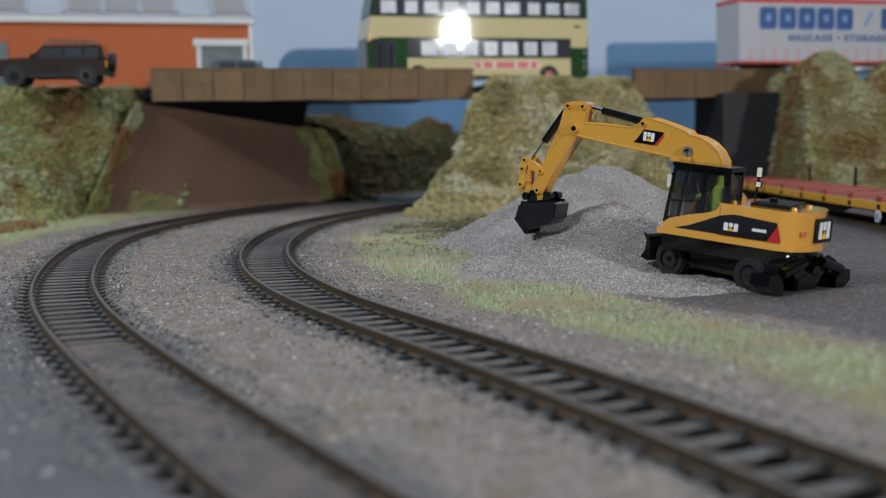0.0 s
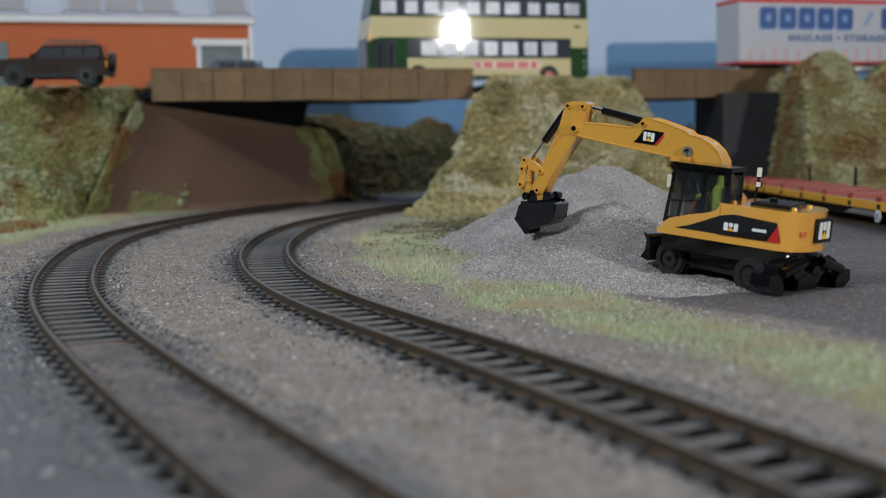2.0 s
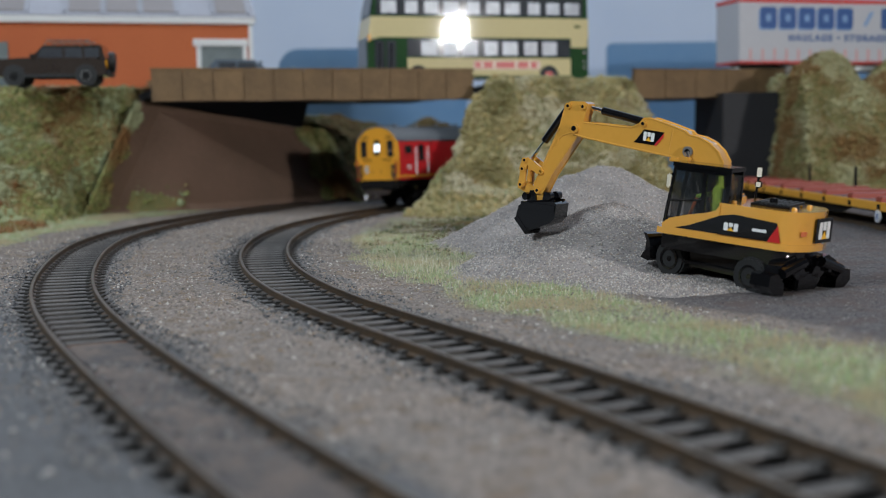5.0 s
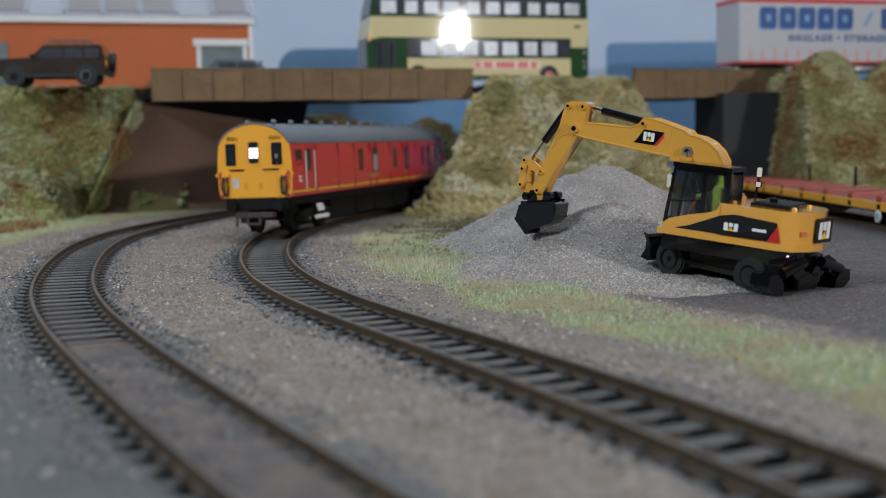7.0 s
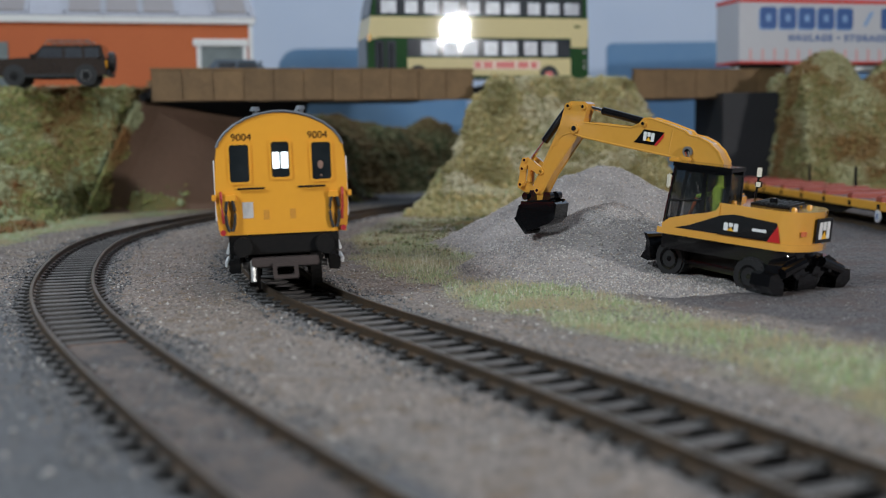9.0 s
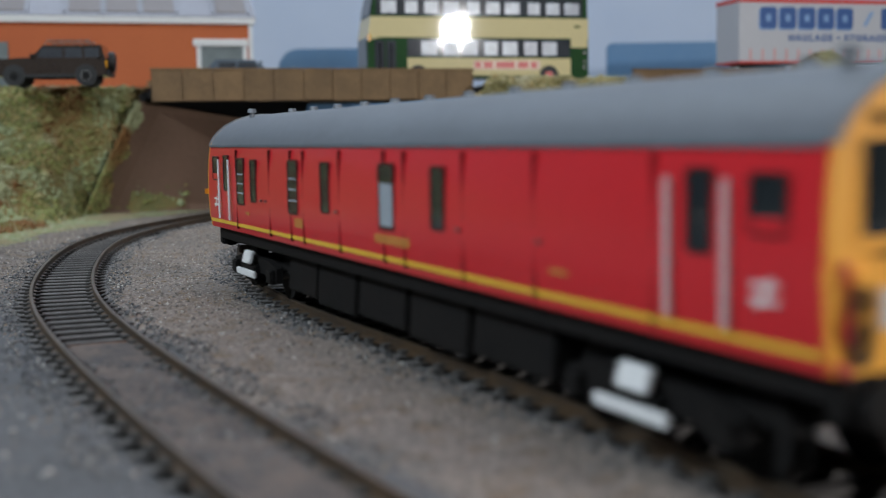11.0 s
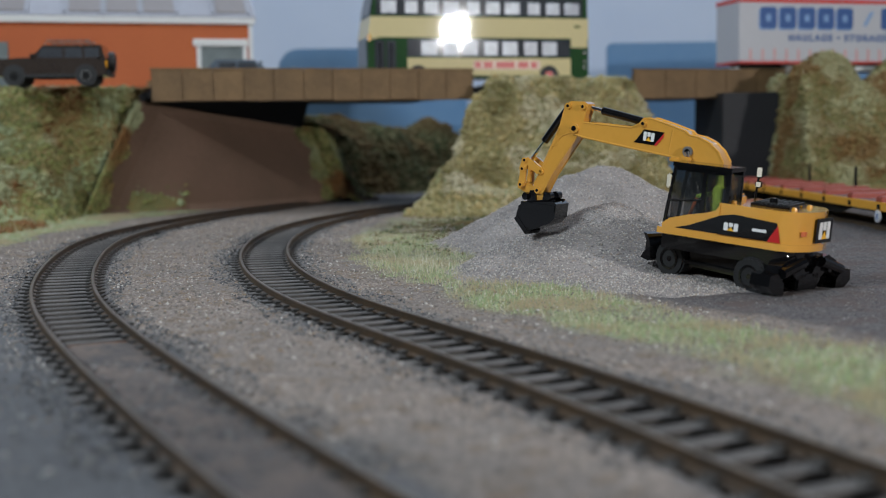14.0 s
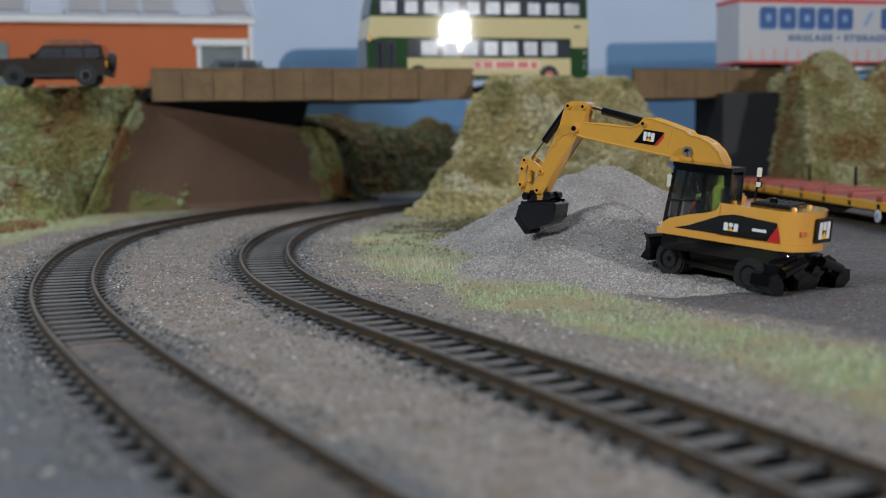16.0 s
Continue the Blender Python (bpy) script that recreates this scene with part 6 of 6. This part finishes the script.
def grit():
    x, y, ob, oa, r = spread(90000, -230, 160, 150, 700, 201)
    dens = np.exp(-((y - 400) / 190) ** 2)
    keep = (np.abs(ob) > 13) & (np.abs(oa) > 13) & (ob < 82) & (oa > -60) & (r.rand(len(x)) < 0.25 + 0.75 * dens)
    x, y, ob, oa = x[keep], y[keep], ob[keep], oa[keep]
    z = bed_height(x, y, ob, oa)
    s = 0.18 + 0.42 * r.rand(len(x)) ** 3
    loose("grit", np.stack([x, y, z + 0.05], 1), s, STONES, "loose sandy grit between the tracks", "grit")
    x, y, ob, oa, r = spread(150000, -220, 140, 150, 720, 202)
    near = np.minimum(np.abs(ob), np.abs(oa))
    keep = (near < 19 + 4 * bumps(x, y, 12, 8)) & (near > 14.2) & (r.rand(len(x)) < 0.75) | ((near < 7.4) & (r.rand(len(x)) < 0.10 + 0.3 * ((np.abs(oa) < 7.4) & (y < 232)))) | ((near > 9.9) & (near < 14.4) & (r.rand(len(x)) < 0.5))
    x, y, ob, oa = x[keep], y[keep], ob[keep], oa[keep]
    z = np.where((np.abs(oa) < 7.4) & (y < 229), -1.9, bed_height(x, y, ob, oa))
    loose("ash_ballast", np.stack([x, y, z + 0.1], 1), 0.28 + 0.42 * r.rand(len(x)) ** 2, ASH, "dark ash ballast along the sleepers", "ballast")
    x, y, ob, oa, r = spread(120000, 10, 240, 230, 540, 203)
    keep = (ob > 74) & (r.rand(len(x)) < 0.4)
    x, y, ob, oa = x[keep], y[keep], ob[keep], oa[keep]
    z = bed_height(x, y, ob, oa)
    loose("yard_grit", np.stack([x, y, z], 1), 0.12 + 0.30 * r.rand(len(x)) ** 4, ASH, "fine grey grit on the yard", "grit")


def turf():
    x, y, ob, oa, r = spread(360000, -260, 160, 170, 740, 211)
    t = zones(x, y, ob, oa)[0]
    keep = (r.rand(len(x)) < np.clip(t - 0.06, 0, 1) ** 1.3)
    x, y, ob, oa = x[keep], y[keep], ob[keep], oa[keep]
    z = bed_height(x, y, ob, oa)
    blades("static_grass", np.stack([x, y, z], 1), 1.9, 1.0, BLADES, "short pale green and straw static grass", "grass", 0.14)


def litter():
    """Dark foam grains at the bank's foot and long straw fibres on the turf before it."""
    x, y, ob, oa, r = spread(30000, -40, 110, 430, 690, 221)
    close = np.exp(-((x - 26) / 34) ** 2 - ((y - 545) / 70) ** 2)
    keep = (ob > 40) & (r.rand(len(x)) < close * (0.55 + 0.7 * bumps(x, y, 20, 23)))
    x, y, ob, oa = x[keep], y[keep], ob[keep], oa[keep]
    loose("leaf_litter", np.stack([x, y, bed_height(x, y, ob, oa) + 0.3], 1), 0.6 + 1.1 * r.rand(len(x)) ** 2, DARK_SCATTER, "dark brown foam grains at the bank foot", "litter")
    x, y, ob, oa, r = spread(9000, -40, 40, 370, 520, 222)
    keep = (ob > 34 + 5 * bumps(x, y, 15, 24)) & (ob < 82) & (r.rand(len(x)) < 0.45 + 0.5 * bumps(x, y, 18, 25))
    x, y, ob, oa = x[keep], y[keep], ob[keep], oa[keep]
    blades("straw_fibres", np.stack([x, y, bed_height(x, y, ob, oa)], 1), 3.6, 1.0, STRAW, "long pale straw fibres lying over the turf", "grass", 0.09)


def fringe(a, b, way, n, reach, material, label, seed):
    """Loose foam creeping over the edge of a sloping wall, from a to b, thinning out along it."""
    r = np.random.RandomState(seed)
    t, w = r.rand(n, 1), r.rand(n, 1) ** 2
    wave = 0.6 + 0.4 * bumps(t[:, 0] * 60, t[:, 0] * 0 + 3, 9, seed)[:, None]
    p = np.array(a) + t * (np.array(b) - np.array(a)) + (w * reach * wave - 3) * np.array(way) + r.rand(n, 3) * 1.2
    loose("wall_moss", p, 0.5 + 1.1 * r.rand(n) ** 2, material, label, "moss", 0.8)


fringe((-213, 704, -4), (-182, 718, 65), (0.73, 0.683, 0), 2000, 13, SCATTER, "olive moss creeping over the abutment edge", 231)
fringe((-76, 833, -4), (-99, 849, 50), (-0.73, -0.683, 0), 1500, 14, SCATTER, "rusty moss creeping over the abutment edge", 232)


def weed(x, y, n, h, seed):
    """A small dark weed of curved leaves."""
    r = random.Random(seed)
    top = thing("weed", x, y, BED + 0.6, 0, "tiny dark green weed at the heap foot", "weed", "weeds")
    for i in range(n):
        a, l = r.random() * math.tau, h * (0.6 + 0.6 * r.random())
        bm = bmesh.new()
        prev = None
        for k in range(5):
            t = k / 4
            c = Vector((math.cos(a) * l * t, math.sin(a) * l * t, l * (1.1 * t - 0.7 * t * t)))
            w = 0.5 * (1 - t * t) + 0.03
            e = Vector((-math.sin(a), math.cos(a), 0)) * w
            cur = [bm.verts.new(c - e), bm.verts.new(c + Vector((0, 0, 0.25 * w))), bm.verts.new(c + e)]
            if prev:
                for q in (0, 1):
                    bm.faces.new((prev[q], prev[q + 1], cur[q + 1], cur[q]))
            prev = cur
        part("leaf", bm, WEED, top)


WEED = mat("dark_weed", (0.07, 0.085, 0.03), (0.12, 0.10, 0.04), 1, 6, 0.7, 0.8, 0, 0.1)
grit()
turf()
litter()
weed(22, 433, 9, 5.0, 3)
weed(29, 437, 7, 5.5, 4)
weed(17, 441, 6, 4.0, 5)


def coach_pose(u, lean=0.0):
    ax, ay, _ = along(INNER, u - 93.0)
    bx, by, _ = along(INNER, u + 93.0)
    return pose((ax + bx) / 2 * MM, (ay + by) / 2 * MM, 0, 0, 0, math.degrees(math.atan2(by - ay, bx - ax))) @ pose(0, 0, 0, lean, 0, 0)


# seconds, and the coach's middle along the track in mm
RUNNING = [(0, -660), (4.2, -229), (6.3, -14), (7.0, 60), (8.0, 163), (9.0, 266), (9.2, 288), (11.3, 513), (11.9, 571), (12.5, 628.5), (13.0, 678), (13.5, 729), (16.0, 965)]


def motions():
    ts = np.arange(0, 16.01, 0.25)
    us = np.interp(ts, [r[0] for r in RUNNING], [r[1] for r in RUNNING])
    walk(COACH, [(float(t), coach_pose(float(u), float(np.interp(t, [9.2, 11.3], [1.3, 0.2])))) for t, u in zip(ts, us)])


motions()
